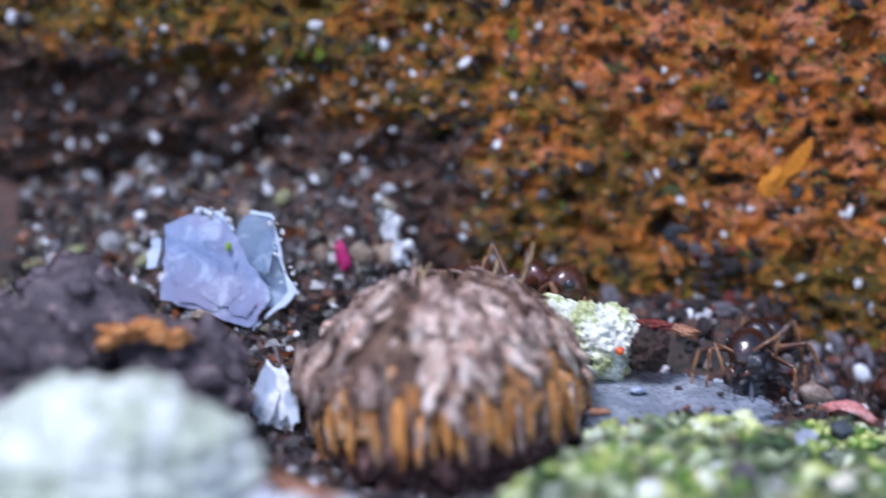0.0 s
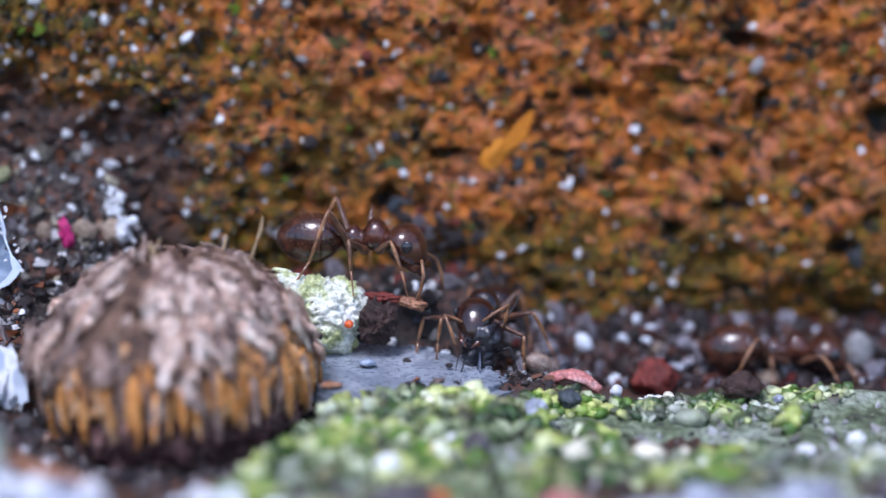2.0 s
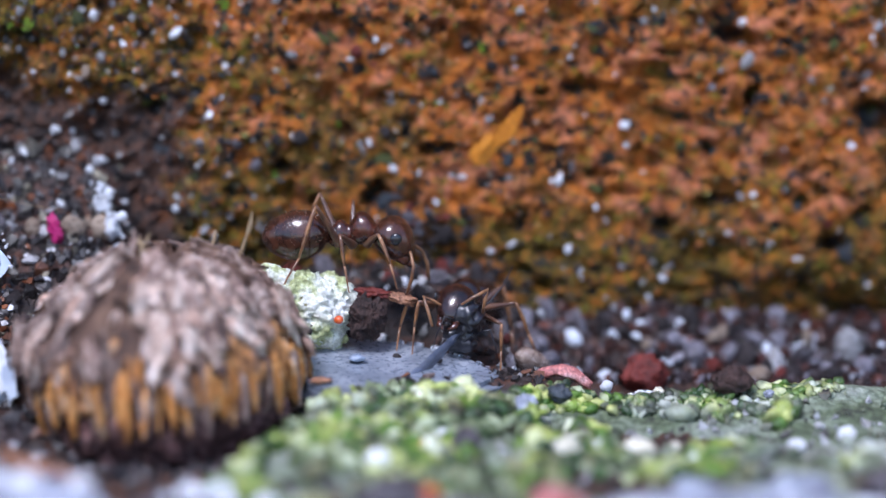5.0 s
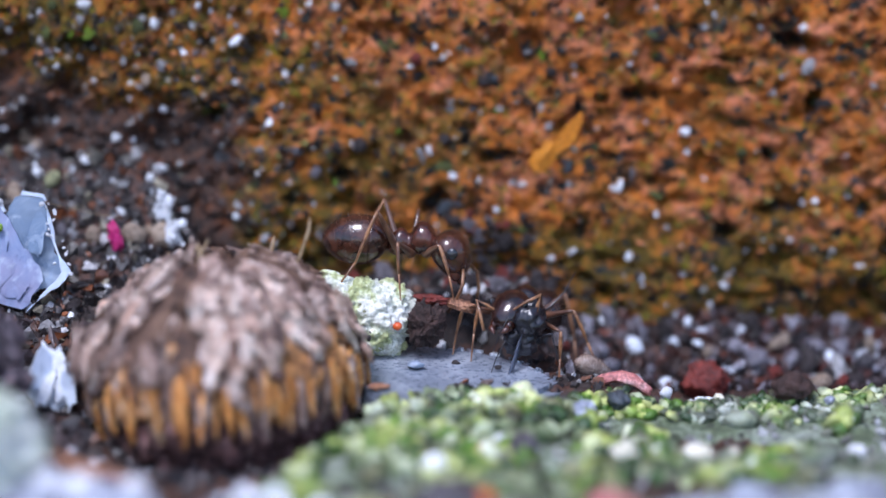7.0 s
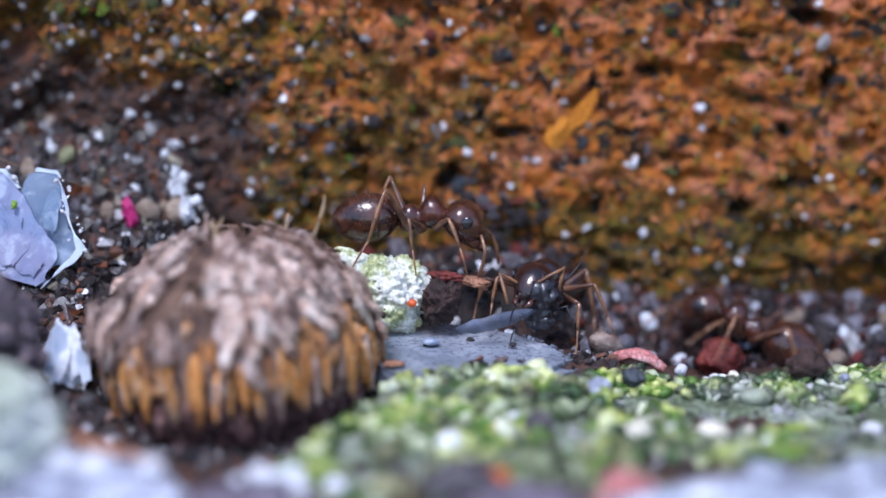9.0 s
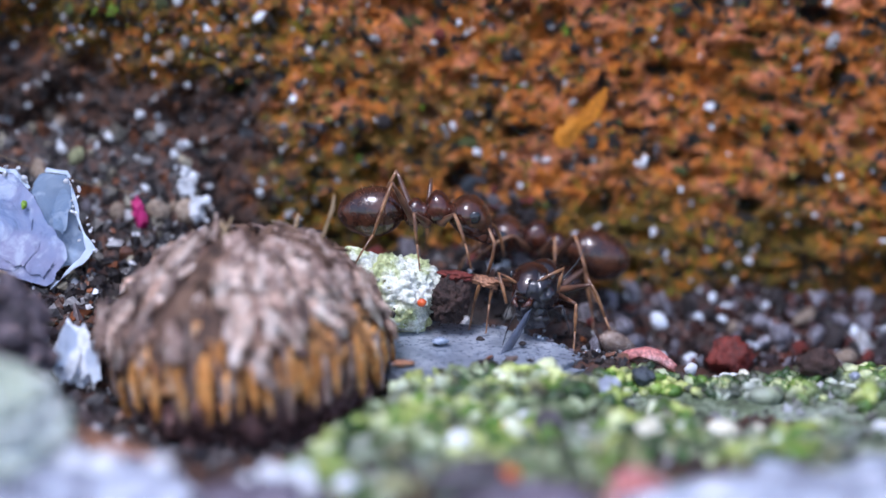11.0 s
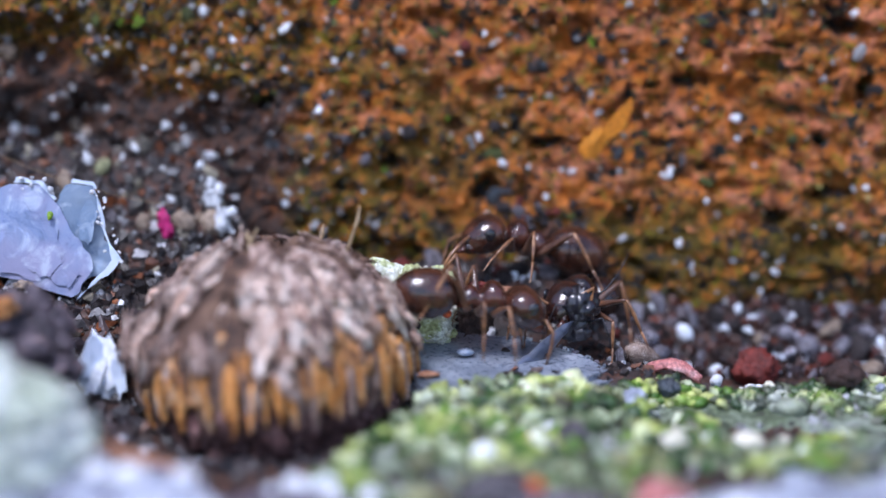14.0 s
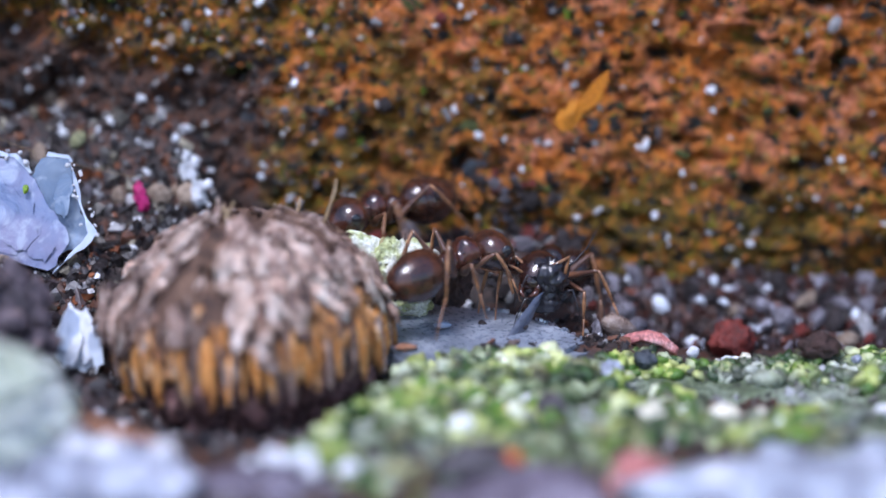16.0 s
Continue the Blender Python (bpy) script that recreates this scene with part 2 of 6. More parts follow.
HUSK = grainy("dry_husk", ((0.37, (0.16, 0.092, 0.080)), (0.44, (0.47, 0.30, 0.225)), (0.52, (0.70, 0.52, 0.42)), (0.64, (0.86, 0.74, 0.65))), 1.9, 0.7, 0.14, vary=0.3, contrast=0.6)
CREAM = grainy("cream_pebble", ((0.3, (0.60, 0.56, 0.40)), (0.6, (0.86, 0.83, 0.70))), 2.0, 0.5, 0.05, contrast=0.3)
ORANGE = grainy("orange_chip", ((0.3, (0.55, 0.10, 0.03)), (0.6, (0.82, 0.20, 0.06))), 2.0, 0.5, 0.05)
HUSK_TAN = grainy("tan_husk", ((0.35, (0.13, 0.075, 0.062)), (0.47, (0.36, 0.24, 0.195)), (0.58, (0.54, 0.40, 0.335)), (0.70, (0.70, 0.59, 0.53))), 1.9, 0.7, 0.14, vary=0.3, contrast=0.6)
FIBRE = grainy("orange_fibre", ((0.32, (0.22, 0.085, 0.035)), (0.45, (0.62, 0.25, 0.055)), (0.56, (0.76, 0.39, 0.13)), (0.68, (0.80, 0.60, 0.43))), 1.8, 0.6, 0.08, vary=0.35)
HUSK_DARK = grainy("dark_husk", ((0.3, (0.045, 0.018, 0.017)), (0.5, (0.145, 0.066, 0.058)), (0.68, (0.40, 0.24, 0.22))), 1.8, 0.8, 0.12, vary=0.4)
HUSK_BROWN = grainy("brown_husk_scale", ((0.30, (0.045, 0.023, 0.016)), (0.5, (0.15, 0.080, 0.052)), (0.7, (0.32, 0.19, 0.12))), 1.8, 0.75, 0.12, vary=0.4, contrast=0.5)
HAZE = grainy("hazy_quartz", ((0.3, (0.18, 0.22, 0.30)), (0.6, (0.30, 0.36, 0.46))), 2.0, 0.3, 0.02, contrast=0.15)


def streaky(name, stops, drawn=0.42, rough=0.75):
    """Withered fibres: colours drawn out down the dome, with lumps, flakes and dark cracks."""
    m, t, bs = nodes_of(name)
    mp = t.nodes.new("ShaderNodeMapping")
    mp.inputs["Scale"].default_value = (1.5, 1.5, drawn)
    t.links.new(mm_coords(t), mp.inputs["Vector"])
    n = noise_node(t, mp.outputs[0], 1.5, 8.0, 0.72, 0.4)
    col = ramp_node(t, n, stops)
    blot = ramp_node(t, noise_node(t, mm_coords(t), 0.95, 5.0), ((0.37, (0.28, 0.22, 0.20)), (0.44, (0.85, 0.80, 0.77)), (0.52, (1.15, 1.12, 1.10)), (0.62, (1.40, 1.38, 1.36))))
    flake = ramp_node(t, noise_node(t, mm_coords(t), 5.5, 4.0, 0.7), ((0.36, (0.45, 0.42, 0.40)), (0.5, (1.0, 1.0, 1.0)), (0.66, (1.35, 1.35, 1.36))))
    t.links.new(mix_node(t, 1.0, mix_node(t, 1.0, col, blot, "MULTIPLY"), flake, "MULTIPLY"), bs.inputs["Base Color"])
    bs.inputs["Roughness"].default_value = rough
    bump_node(t, bs, n, 1.0, 0.3)
    return m


MANTLE = streaky("withered_husk", ((0.37, (0.07, 0.036, 0.030)), (0.43, (0.30, 0.170, 0.125)), (0.50, (0.48, 0.30, 0.22)), (0.57, (0.64, 0.46, 0.37)), (0.66, (0.84, 0.72, 0.64))), 0.7)
SKIRT = streaky("orange_skirt", ((0.37, (0.09, 0.045, 0.028)), (0.44, (0.38, 0.17, 0.06)), (0.52, (0.66, 0.32, 0.11)), (0.62, (0.80, 0.56, 0.36))))
def moss_material():
    """Leaf lobes: dark, bright and yellow-green in patches a millimetre wide, each lobe its own shade."""
    m, t, bs = nodes_of("moss_leaves")
    co = mm_coords(t)
    geo = t.nodes.new("ShaderNodeNewGeometry")
    young = ramp_node(t, geo.outputs["Random Per Island"], ((0.0, (0.05, 0.12, 0.015)), (0.25, (0.14, 0.26, 0.03)), (0.5, (0.33, 0.40, 0.09)), (0.76, (0.50, 0.54, 0.19)), (0.94, (0.64, 0.68, 0.38)), (1.0, (0.76, 0.80, 0.66))))
    old = ramp_node(t, geo.outputs["Random Per Island"], ((0.0, (0.012, 0.030, 0.010)), (0.4, (0.035, 0.085, 0.022)), (0.6, (0.05, 0.045, 0.03)), (0.78, (0.11, 0.15, 0.06)), (1.0, (0.42, 0.48, 0.30))))
    dusty = ramp_node(t, geo.outputs["Random Per Island"], ((0.0, (0.07, 0.06, 0.06)), (0.3, (0.18, 0.20, 0.15)), (0.6, (0.31, 0.35, 0.26)), (0.88, (0.46, 0.49, 0.43)), (1.0, (0.70, 0.74, 0.78))))
    col = mix_node(t, ramp_node(t, noise_node(t, co, 0.85, 3.0), ((0.43, (0, 0, 0)), (0.53, (1, 1, 1)))), young, old)
    # dust lies thicker away from the slate
    sep, far, add = t.nodes.new("ShaderNodeSeparateXYZ"), t.nodes.new("ShaderNodeMapRange"), t.nodes.new("ShaderNodeMath")
    far.inputs[1].default_value, far.inputs[2].default_value, far.inputs[3].default_value, far.inputs[4].default_value = 5.5, 11.0, -0.03, 0.12
    add.operation = "ADD"
    t.links.new(co, sep.inputs[0])
    t.links.new(sep.outputs["X"], far.inputs[0])
    t.links.new(far.outputs[0], add.inputs[0])
    t.links.new(noise_node(t, co, 0.33, 3.0), add.inputs[1])
    col = mix_node(t, ramp_node(t, add.outputs[0], ((0.50, (0, 0, 0)), (0.62, (0.85, 0.85, 0.85)))), col, dusty)
    f = noise_node(t, co, 3.0, 4.0)
    col = mix_node(t, 1.0, col, ramp_node(t, f, ((0.3, (0.6, 0.6, 0.6)), (0.7, (1.25, 1.25, 1.25)))), "MULTIPLY")
    t.links.new(col, bs.inputs["Base Color"])
    bs.inputs["Roughness"].default_value = 0.5
    bump_node(t, bs, noise_node(t, co, 9.0, 3.0), 0.7, 0.05)
    return m


MOSS = moss_material()
MOSS_BED = grainy("moss_bed", ((0.28, (0.03, 0.03, 0.025)), (0.42, (0.10, 0.13, 0.07)), (0.54, (0.22, 0.26, 0.19)), (0.66, (0.30, 0.32, 0.29)), (0.78, (0.42, 0.43, 0.45))), 0.7, 0.8, 0.14)
GRIT = island_colours("mixed_grit", ((0.0, (0.013, 0.011, 0.012)), (0.5, (0.042, 0.034, 0.034)), (0.66, (0.10, 0.075, 0.065)), (0.76, (0.24, 0.085, 0.035)), (0.84, (0.07, 0.06, 0.06)), (0.93, (0.32, 0.31, 0.30)), (1.0, (0.82, 0.83, 0.86))), 0.35)


def chitin(name, lo, hi, rough=0.22, down=0.0):
    """Horny shell: mottled, glossy in patches, with a fine pale down where asked."""
    m, t, b = nodes_of(name)
    co = mm_coords(t)
    n = noise_node(t, co, 3.0, 5.0, 0.6)
    col = ramp_node(t, n, ((0.34, lo), (0.52, tuple((p + q) / 2 for p, q in zip(lo, hi))), (0.68, hi)))
    t.links.new(col, b.inputs["Base Color"])
    rr = t.nodes.new("ShaderNodeMapRange")
    rr.inputs[3].default_value, rr.inputs[4].default_value = rough - 0.07, rough + 0.13
    t.links.new(noise_node(t, co, 8.0, 4.0, 0.65), rr.inputs[0])
    t.links.new(rr.outputs[0], b.inputs["Roughness"])
    b.inputs["Coat Weight"].default_value, b.inputs["Coat Roughness"].default_value = 0.5, 0.07
    b.inputs["Sheen Weight"].default_value, b.inputs["Sheen Roughness"].default_value = down, 0.4
    b.inputs["Sheen Tint"].default_value = (0.85, 0.74, 0.62, 1)
    bump_node(t, b, noise_node(t, co, 7.0, 5.0, 0.6), 0.5, 0.03)
    return m


CHITIN = chitin("brown_chitin", (0.013, 0.005, 0.004), (0.095, 0.032, 0.016), 0.16, 0.06)
CHITIN_BLACK = chitin("blackish_chitin", (0.007, 0.004, 0.004), (0.040, 0.014, 0.010), 0.15, 0.04)
CHITIN_RED = chitin("reddish_chitin", (0.014, 0.005, 0.004), (0.105, 0.028, 0.014), 0.17, 0.04)
CHITIN_LEG = chitin("amber_leg", (0.075, 0.026, 0.010), (0.40, 0.19, 0.08), 0.32, 0.15)
CHITIN_DARK = chitin("dark_leg", (0.040, 0.015, 0.009), (0.16, 0.070, 0.036), 0.3, 0.1)
EYE = chitin("black_eye", (0.010, 0.010, 0.012), (0.02, 0.02, 0.024), 0.15)
MITE = chitin("orange_red_mite", (0.55, 0.06, 0.01), (0.75, 0.13, 0.02), 0.3)
FLY = chitin("black_fly_body", (0.004, 0.004, 0.007), (0.016, 0.015, 0.024), 0.4)


def glassy_sheet(name, col, alpha, rough, clear, tint=None, bump=0.12):
    """A cleaved sheet: clouds of its colour and a second tint, with fine pale veins."""
    m, t, b = nodes_of(name)
    co = mm_coords(t)
    c = ramp_node(t, noise_node(t, co, 1.1, 7.0, 0.66, 1.2), ((0.34, tuple(v * 0.6 for v in col)), (0.46, col), (0.56, (col[0] * 1.25, col[1] * 1.15, col[2] * 1.05)), (0.68, tuple(min(v * 1.7, 0.88) for v in col))))
    if tint:
        c = mix_node(t, ramp_node(t, noise_node(t, co, 0.55, 3.0), ((0.42, (0, 0, 0)), (0.6, (1, 1, 1)))), c, tint)
        veins = ramp_node(t, noise_node(t, co, 1.5, 5.0, 0.6, 0.6), ((0.52, (0, 0, 0)), (0.64, (0.45, 0.45, 0.45)), (0.8, (0.6, 0.6, 0.6))))
        c = mix_node(t, veins, c, (0.62, 0.70, 0.80))
    t.links.new(c, b.inputs["Base Color"])
    b.inputs["Roughness"].default_value, b.inputs["Transmission Weight"].default_value = rough, clear
    b.inputs["Alpha"].default_value = alpha
    bump_node(t, b, noise_node(t, co, 1.6, 6.0, 0.65, 0.8), 0.6, bump)
    return m


MICA = glassy_sheet("blue_mica", (0.20, 0.26, 0.43), 1.0, 0.22, 0.1, (0.30, 0.30, 0.44), 0.06)
MICA_GREY = glassy_sheet("grey_mica", (0.16, 0.235, 0.36), 1.0, 0.2, 0.2, (0.25, 0.32, 0.42), 0.06)
MICA_EDGE = glassy_sheet("pale_mica", (0.38, 0.46, 0.60), 1.0, 0.3, 0.1, (0.66, 0.75, 0.88), 0.08)
WING = glassy_sheet("grey_wing", (0.11, 0.13, 0.19), 0.7, 0.3, 0.0)


# ---- mesh helpers ----
def vhash(ix, iy, seed):
    h = (ix.astype(np.int64) * 374761393 + iy.astype(np.int64) * 668265263 + seed * 1442695041) & 0x7FFFFFFF
    h = ((h ^ (h >> 13)) * 1274126177) & 0x7FFFFFFF
    return ((h ^ (h >> 16)) & 0xFFFF) / 65535.0


def vnoise(x, y, seed=0):
    """Smooth value noise, -1 to 1, on arrays."""
    ix, iy = np.floor(x), np.floor(y)
    fx, fy = x - ix, y - iy
    fx, fy = fx * fx * (3 - 2 * fx), fy * fy * (3 - 2 * fy)
    a, b = vhash(ix, iy, seed), vhash(ix + 1, iy, seed)
    c, d = vhash(ix, iy + 1, seed), vhash(ix + 1, iy + 1, seed)
    return 2 * ((a * (1 - fx) + b * fx) * (1 - fy) + (c * (1 - fx) + d * fx) * fy) - 1


def fbm(x, y, seed=0, octaves=4):
    v, amp = 0, 1.0
    for k in range(octaves):
        v, amp = v + amp * vnoise(x * 2.03 ** k + 17.3 * k, y * 2.03 ** k - 9.1 * k, seed + k), amp * 0.5
    return v


def step01(a, b, v):
    t = np.clip((np.asarray(v, float) - a) / (b - a), 0, 1)
    return t * t * (3 - 2 * t)


def mesh_of(name, verts, faces, material, smooth=True):
    me = bpy.data.meshes.new(name)
    me.from_pydata([tuple(v) for v in (np.asarray(verts, float) * MM).tolist()], [], faces)
    me.materials.append(material)
    me.polygons.foreach_set("use_smooth", [smooth] * len(me.polygons))
    me.update()
    return me


def grid_mesh(name, us, vs, func, material):
    """A sheet over the grid us x vs; func gives x, y, z arrays."""
    U, V = np.meshgrid(us, vs)
    X, Y, Z = func(U, V)
    n, m = len(us), len(vs)
    idx = np.arange(n * m).reshape(m, n)
    f = np.stack([idx[:-1, :-1], idx[:-1, 1:], idx[1:, 1:], idx[1:, :-1]], -1).reshape(-1, 4)
    return mesh_of(name, np.stack([X, Y, Z], -1).reshape(-1, 3), f.tolist(), material)


def spaced(lo, a, b, hi, fine, coarse):
    """Fine steps from a to b, widening ones out to lo and hi."""
    left = a - np.geomspace(coarse, a - lo, 14)[::-1]
    right = b + np.geomspace(coarse, hi - b, 14)
    return np.concatenate([left, np.arange(a, b, fine), [b], right])


def bm_mesh(name, bm, material, smooth=True):
    for f in bm.faces:
        f.smooth = smooth
    bmesh.ops.scale(bm, vec=(MM, MM, MM), verts=bm.verts)
    me = bpy.data.meshes.new(name)
    bm.to_mesh(me)
    bm.free()
    me.materials.append(material)
    return me


def part(name, bm, material, parent, label="", m=None, smooth=True):
    ob = new(name, bm_mesh(name, bm, material, smooth) if isinstance(bm, bmesh.types.BMesh) else bm)
    ob.parent = parent
    if m is not None:
        ob.matrix_basis = m
    return tagged(ob, label)


def thing(name, bm, material, label, category, m=None, group="", kind="", smooth=True):
    ob = new(name, bm_mesh(name, bm, material, smooth) if isinstance(bm, bmesh.types.BMesh) else bm)
    if m is not None:
        ob.matrix_basis = m
    return tagged(ob, label, category, group, kind)


def crystal(seed, points=12):
    """An angular grain about 1 mm in radius: the hull of random points, its edges chipped."""
    rng, bm = random.Random(seed), bmesh.new()
    for _ in range(points):
        v = Vector((rng.gauss(0, 1), rng.gauss(0, 1), rng.gauss(0, 1))).normalized() * rng.uniform(0.75, 1.1)
        bm.verts.new((v.x * 1.15, v.y * 0.9, v.z * 0.8))
    hull = bmesh.ops.convex_hull(bm, input=bm.verts)
    bmesh.ops.delete(bm, geom=list(set(hull["geom_interior"]) | set(hull["geom_unused"])), context="VERTS")
    return bm


def lump(seed, sx=1.0, sy=1.0, sz=1.0, sub=3, rough=0.28, freq=1.3, fine=0.0):
    """A knobbly stone or crumb, 1 mm in radius before the stretch."""
    bm = bmesh.new()
    bmesh.ops.create_icosphere(bm, subdivisions=sub, radius=1.0)
    off = Vector((seed * 7.3, seed * 3.1, -seed * 5.7))
    for v in bm.verts:
        p = v.co.copy()
        k = 1 + rough * noise.fractal(p * freq + off, 1.0, 2.0, 4)
        if fine:
            k += fine * noise.fractal(p * freq * 5 + off, 0.8, 2.0, 3)
        v.co = Vector((p.x * sx, p.y * sy, p.z * sz)) * k
    return bm


def loft(sections, n=14, caps=True):
    """A closed body along x: sections of x, z, half-width, half-height."""
    bm, rings = bmesh.new(), []
    for x, z, ry, rz in sections:
        rings.append([bm.verts.new((x, ry * math.cos(a), z + rz * math.sin(a))) for a in (2 * math.pi * k / n for k in range(n))])
    for a, b in zip(rings, rings[1:]):
        for k in range(n):
            bm.faces.new((a[k], b[k], b[(k + 1) % n], a[(k + 1) % n]))
    if caps:
        bm.faces.new(rings[0])
        bm.faces.new(rings[-1][::-1])
    bmesh.ops.recalc_face_normals(bm, faces=bm.faces)
    return bm


def tube(points, radii, n=7, bm=None):
    """A tapered round rod through the points."""
    bm = bm or bmesh.new()
    pts = [Vector(p) for p in points]
    rings = []
    for k, p in enumerate(pts):
        d = (pts[min(k + 1, len(pts) - 1)] - pts[max(k - 1, 0)]).normalized()
        a = d.cross(Vector((0.31, 0.87, 0.38))).normalized()
        b = d.cross(a)
        rings.append([bm.verts.new(p + radii[k] * (math.cos(2 * math.pi * j / n) * a + math.sin(2 * math.pi * j / n) * b)) for j in range(n)])
    for a, b in zip(rings, rings[1:]):
        for j in range(n):
            bm.faces.new((a[j], a[(j + 1) % n], b[(j + 1) % n], b[j]))
    bm.faces.new(rings[0][::-1])
    bm.faces.new(rings[-1])
    bmesh.ops.recalc_face_normals(bm, faces=bm.faces)
    return bm


def curved(a, b, bow, steps=5):
    """Points from a to b along a shallow bow."""
    a, b, bow = Vector(a), Vector(b), Vector(bow)
    return [a.lerp(b, k / steps) + bow * (4 * (k / steps) * (1 - k / steps)) for k in range(steps + 1)]


# ---- the ground and the wall ----
def ground_z(x, y):
    x, y = np.asarray(x, float), np.asarray(y, float)
    flat = -2.78 + 0.28 * step01(1.2, 3.2, y)
    flat = flat + step01(4.9, 5.9, x) * (-0.75 + (1.25 - 0.45 * step01(8.0, 10.5, x)) * step01(1.7, 3.5, y))
    flat = flat - 0.75 * step01(2.6, 3.4, x) * (1 - step01(4.9, 5.9, x)) * step01(-1.5, -2.1, y)
    heap = 1.4 * step01(0.4, 2.0, y) * step01(-3.5, -1.0, x) * (1 - step01(3.2, 5.2, x))
    slope = np.clip(-2.75 + 0.66 * (y + 1.8), -3.1, 0.1) + np.clip(1.5 * (y - 2.45), 0, 1.7 + 0.9 * vnoise(x * 0.5, y * 0.1, 15) + 0.4 * vnoise(x * 1.6, y * 0.2, 16))
    left = 1 - step01(-6.2, -3.2, x)
    z = (flat + heap) * (1 - left) + slope * left
    front = step01(-3.0, -5.5, y)
    z = z * (1 - front) + front * (-3.45 + 0.02 * (y + 5))
    dip = np.exp(-((x + 3.7) / 3.1) ** 4 - ((y + 3.0) / 3.4) ** 4)
    z = z * (1 - dip) - 4.12 * dip
    rough = 0.10 * fbm(x * 1.1, y * 1.1, 3) + 0.06 * fbm(x * 4.2, y * 4.2, 8, 3)
    return z + rough


# hollows and slits weathered into the brick face: x, z, half-width, half-height
PITS = ((9.89, 4.69, 0.60, 0.27), (8.43, 4.24, 0.30, 0.10), (5.90, 3.35, 0.36, 0.19), (5.18, 3.30, 0.22, 0.13), (13.62, 2.72, 0.66, 0.34), (10.45, 3.19, 0.26, 0.33), (9.35, 1.90, 0.20, 0.18),
        (5.34, 1.84, 0.42, 0.13), (6.64, 1.24, 0.46, 0.10), (12.63, -0.44, 0.34, 0.26), (11.76, 0.53, 0.28, 0.22), (9.56, 0.54, 0.46, 0.17), (8.31, 0.04, 0.28, 0.18), (-4.40, 2.94, 0.40, 0.30),
        (1.95, 3.11, 0.46, 0.10), (2.66, 1.92, 0.44, 0.17), (-1.33, 1.40, 0.34, 0.22), (1.01, 0.78, 0.38, 0.26), (13.22, 0.29, 0.28, 0.18), (14.50, 0.83, 0.18, 0.30))


def wall_y(x, z):
    x, z = np.asarray(x, float), np.asarray(z, float)
    y = 3.1 + 0.10 * (z + 2) + 0.16 * fbm(x * 0.45, z * 0.55, 21) + 0.13 * fbm(x * 1.7, z * 1.7, 31, 4) + 0.085 * fbm(x * 5, z * 5, 41, 3)
    y = y + 0.35 * step01(0.35, 0.75, fbm(x * 0.9 + 3, z * 1.3, 57, 3)) + 0.16 * step01(0.45, 0.70, fbm(x * 2.6 + 9, z * 3.0, 63, 3))
    ragged = 0.45 * fbm(x * 2.3, z * 2.3, 68, 3)
    for cx, cz, wx, wz in PITS:
        y = y + min(0.95, 3.4 * min(wx, wz)) * step01(1.2, 0.75, np.hypot((x - cx) / wx, (z - cz) / wz) + ragged)
    # the broken end: a ragged lip that steps down towards the sound face
    top = np.interp(x, (-17, -12.6, -10.2, -9.1, -8.6, -7.0, -5.5, -4.3, -3.6), (4.5, 4.5, 4.95, 4.85, 3.95, 3.4, 3.25, 2.75, 1.4)) + 0.22 * fbm(x * 1.1, z * 0.1, 77, 3)
    hollow = step01(-3.3, -4.7, x) * step01(top + 0.18, top - 0.25, z) * (0.5 + 0.5 * step01(-0.4, 0.5, fbm(x * 0.5, z * 0.7, 99, 2)))
    y = y + 0.6 * step01(-1.6, -2.2, z + 0.7 * fbm(x * 0.7, z * 0.3, 111, 3)) * step01(5.2, 8.0, x)
    return y + hollow * (0.62 + 0.55 * step01(-8.6, -9.4, x) + 0.25 * fbm(x * 0.9, z * 0.9, 91) + 0.20 * fbm(x * 2.7, z * 2.7, 95, 3))


gx = spaced(-600, -17, 16, 600, 0.12, 0.8)
ground = thing("ground", grid_mesh("ground", gx, np.concatenate([-11 - np.geomspace(0.8, 800, 18)[::-1], np.arange(-11, 6.2, 0.12)]),
               lambda u, v: (u, v, ground_z(u, v)), SOIL), None, "dark damp soil packed with sand and grit", "ground", kind="structure")
wall = thing("wall_brick", grid_mesh("wall", spaced(-600, -17, 16, 600, 0.062, 0.8), np.concatenate([np.arange(-3.6, 8.6, 0.062), 8.6 + np.geomspace(0.8, 60, 14), [70.0, 90.0, 170.0]]),
             lambda u, v: (u, wall_y(u, np.minimum(v, 68.6)) + np.clip(v - 68.6, 0, 200), np.minimum(v, 68.6)), BRICK), None, "orange weathered brick with green algae and dark pits", "brick wall", kind="structure")


# ---- grains, stones and crumbs ----
HULLS = {}


def grain_mesh(material, kind):
    """One of eight shared grain shapes in a material."""
    key = (material.name, kind)
    if key not in HULLS:
        HULLS[key] = bm_mesh("grain", crystal(100 + kind, 12 + kind), material, smooth=False) if kind < 5 else bm_mesh("grain", lump(200 + kind, 1.05, 0.9, 0.8, 2, 0.35, 0.9), material)
    return HULLS[key]


def grain(name, material, size, x, y, z, rng, label, group, parent=None, category="grain"):
    ob = new(name, grain_mesh(material, rng.randrange(8) if material is WHITE else rng.randrange(3, 10)))
    ob.matrix_basis = at(x, y, z, rng.uniform(0, 360), rng.uniform(0, 360), rng.uniform(0, 360)) @ Matrix.Diagonal(
        (size * rng.uniform(0.8, 1.25), size * rng.uniform(0.75, 1.1), size * rng.uniform(0.7, 1.0), 1))
    if parent:
        ob.parent = parent
        return ob
    return tagged(ob, label, category, group)


def on_wall(x, z):
    return float(wall_y(x, z))


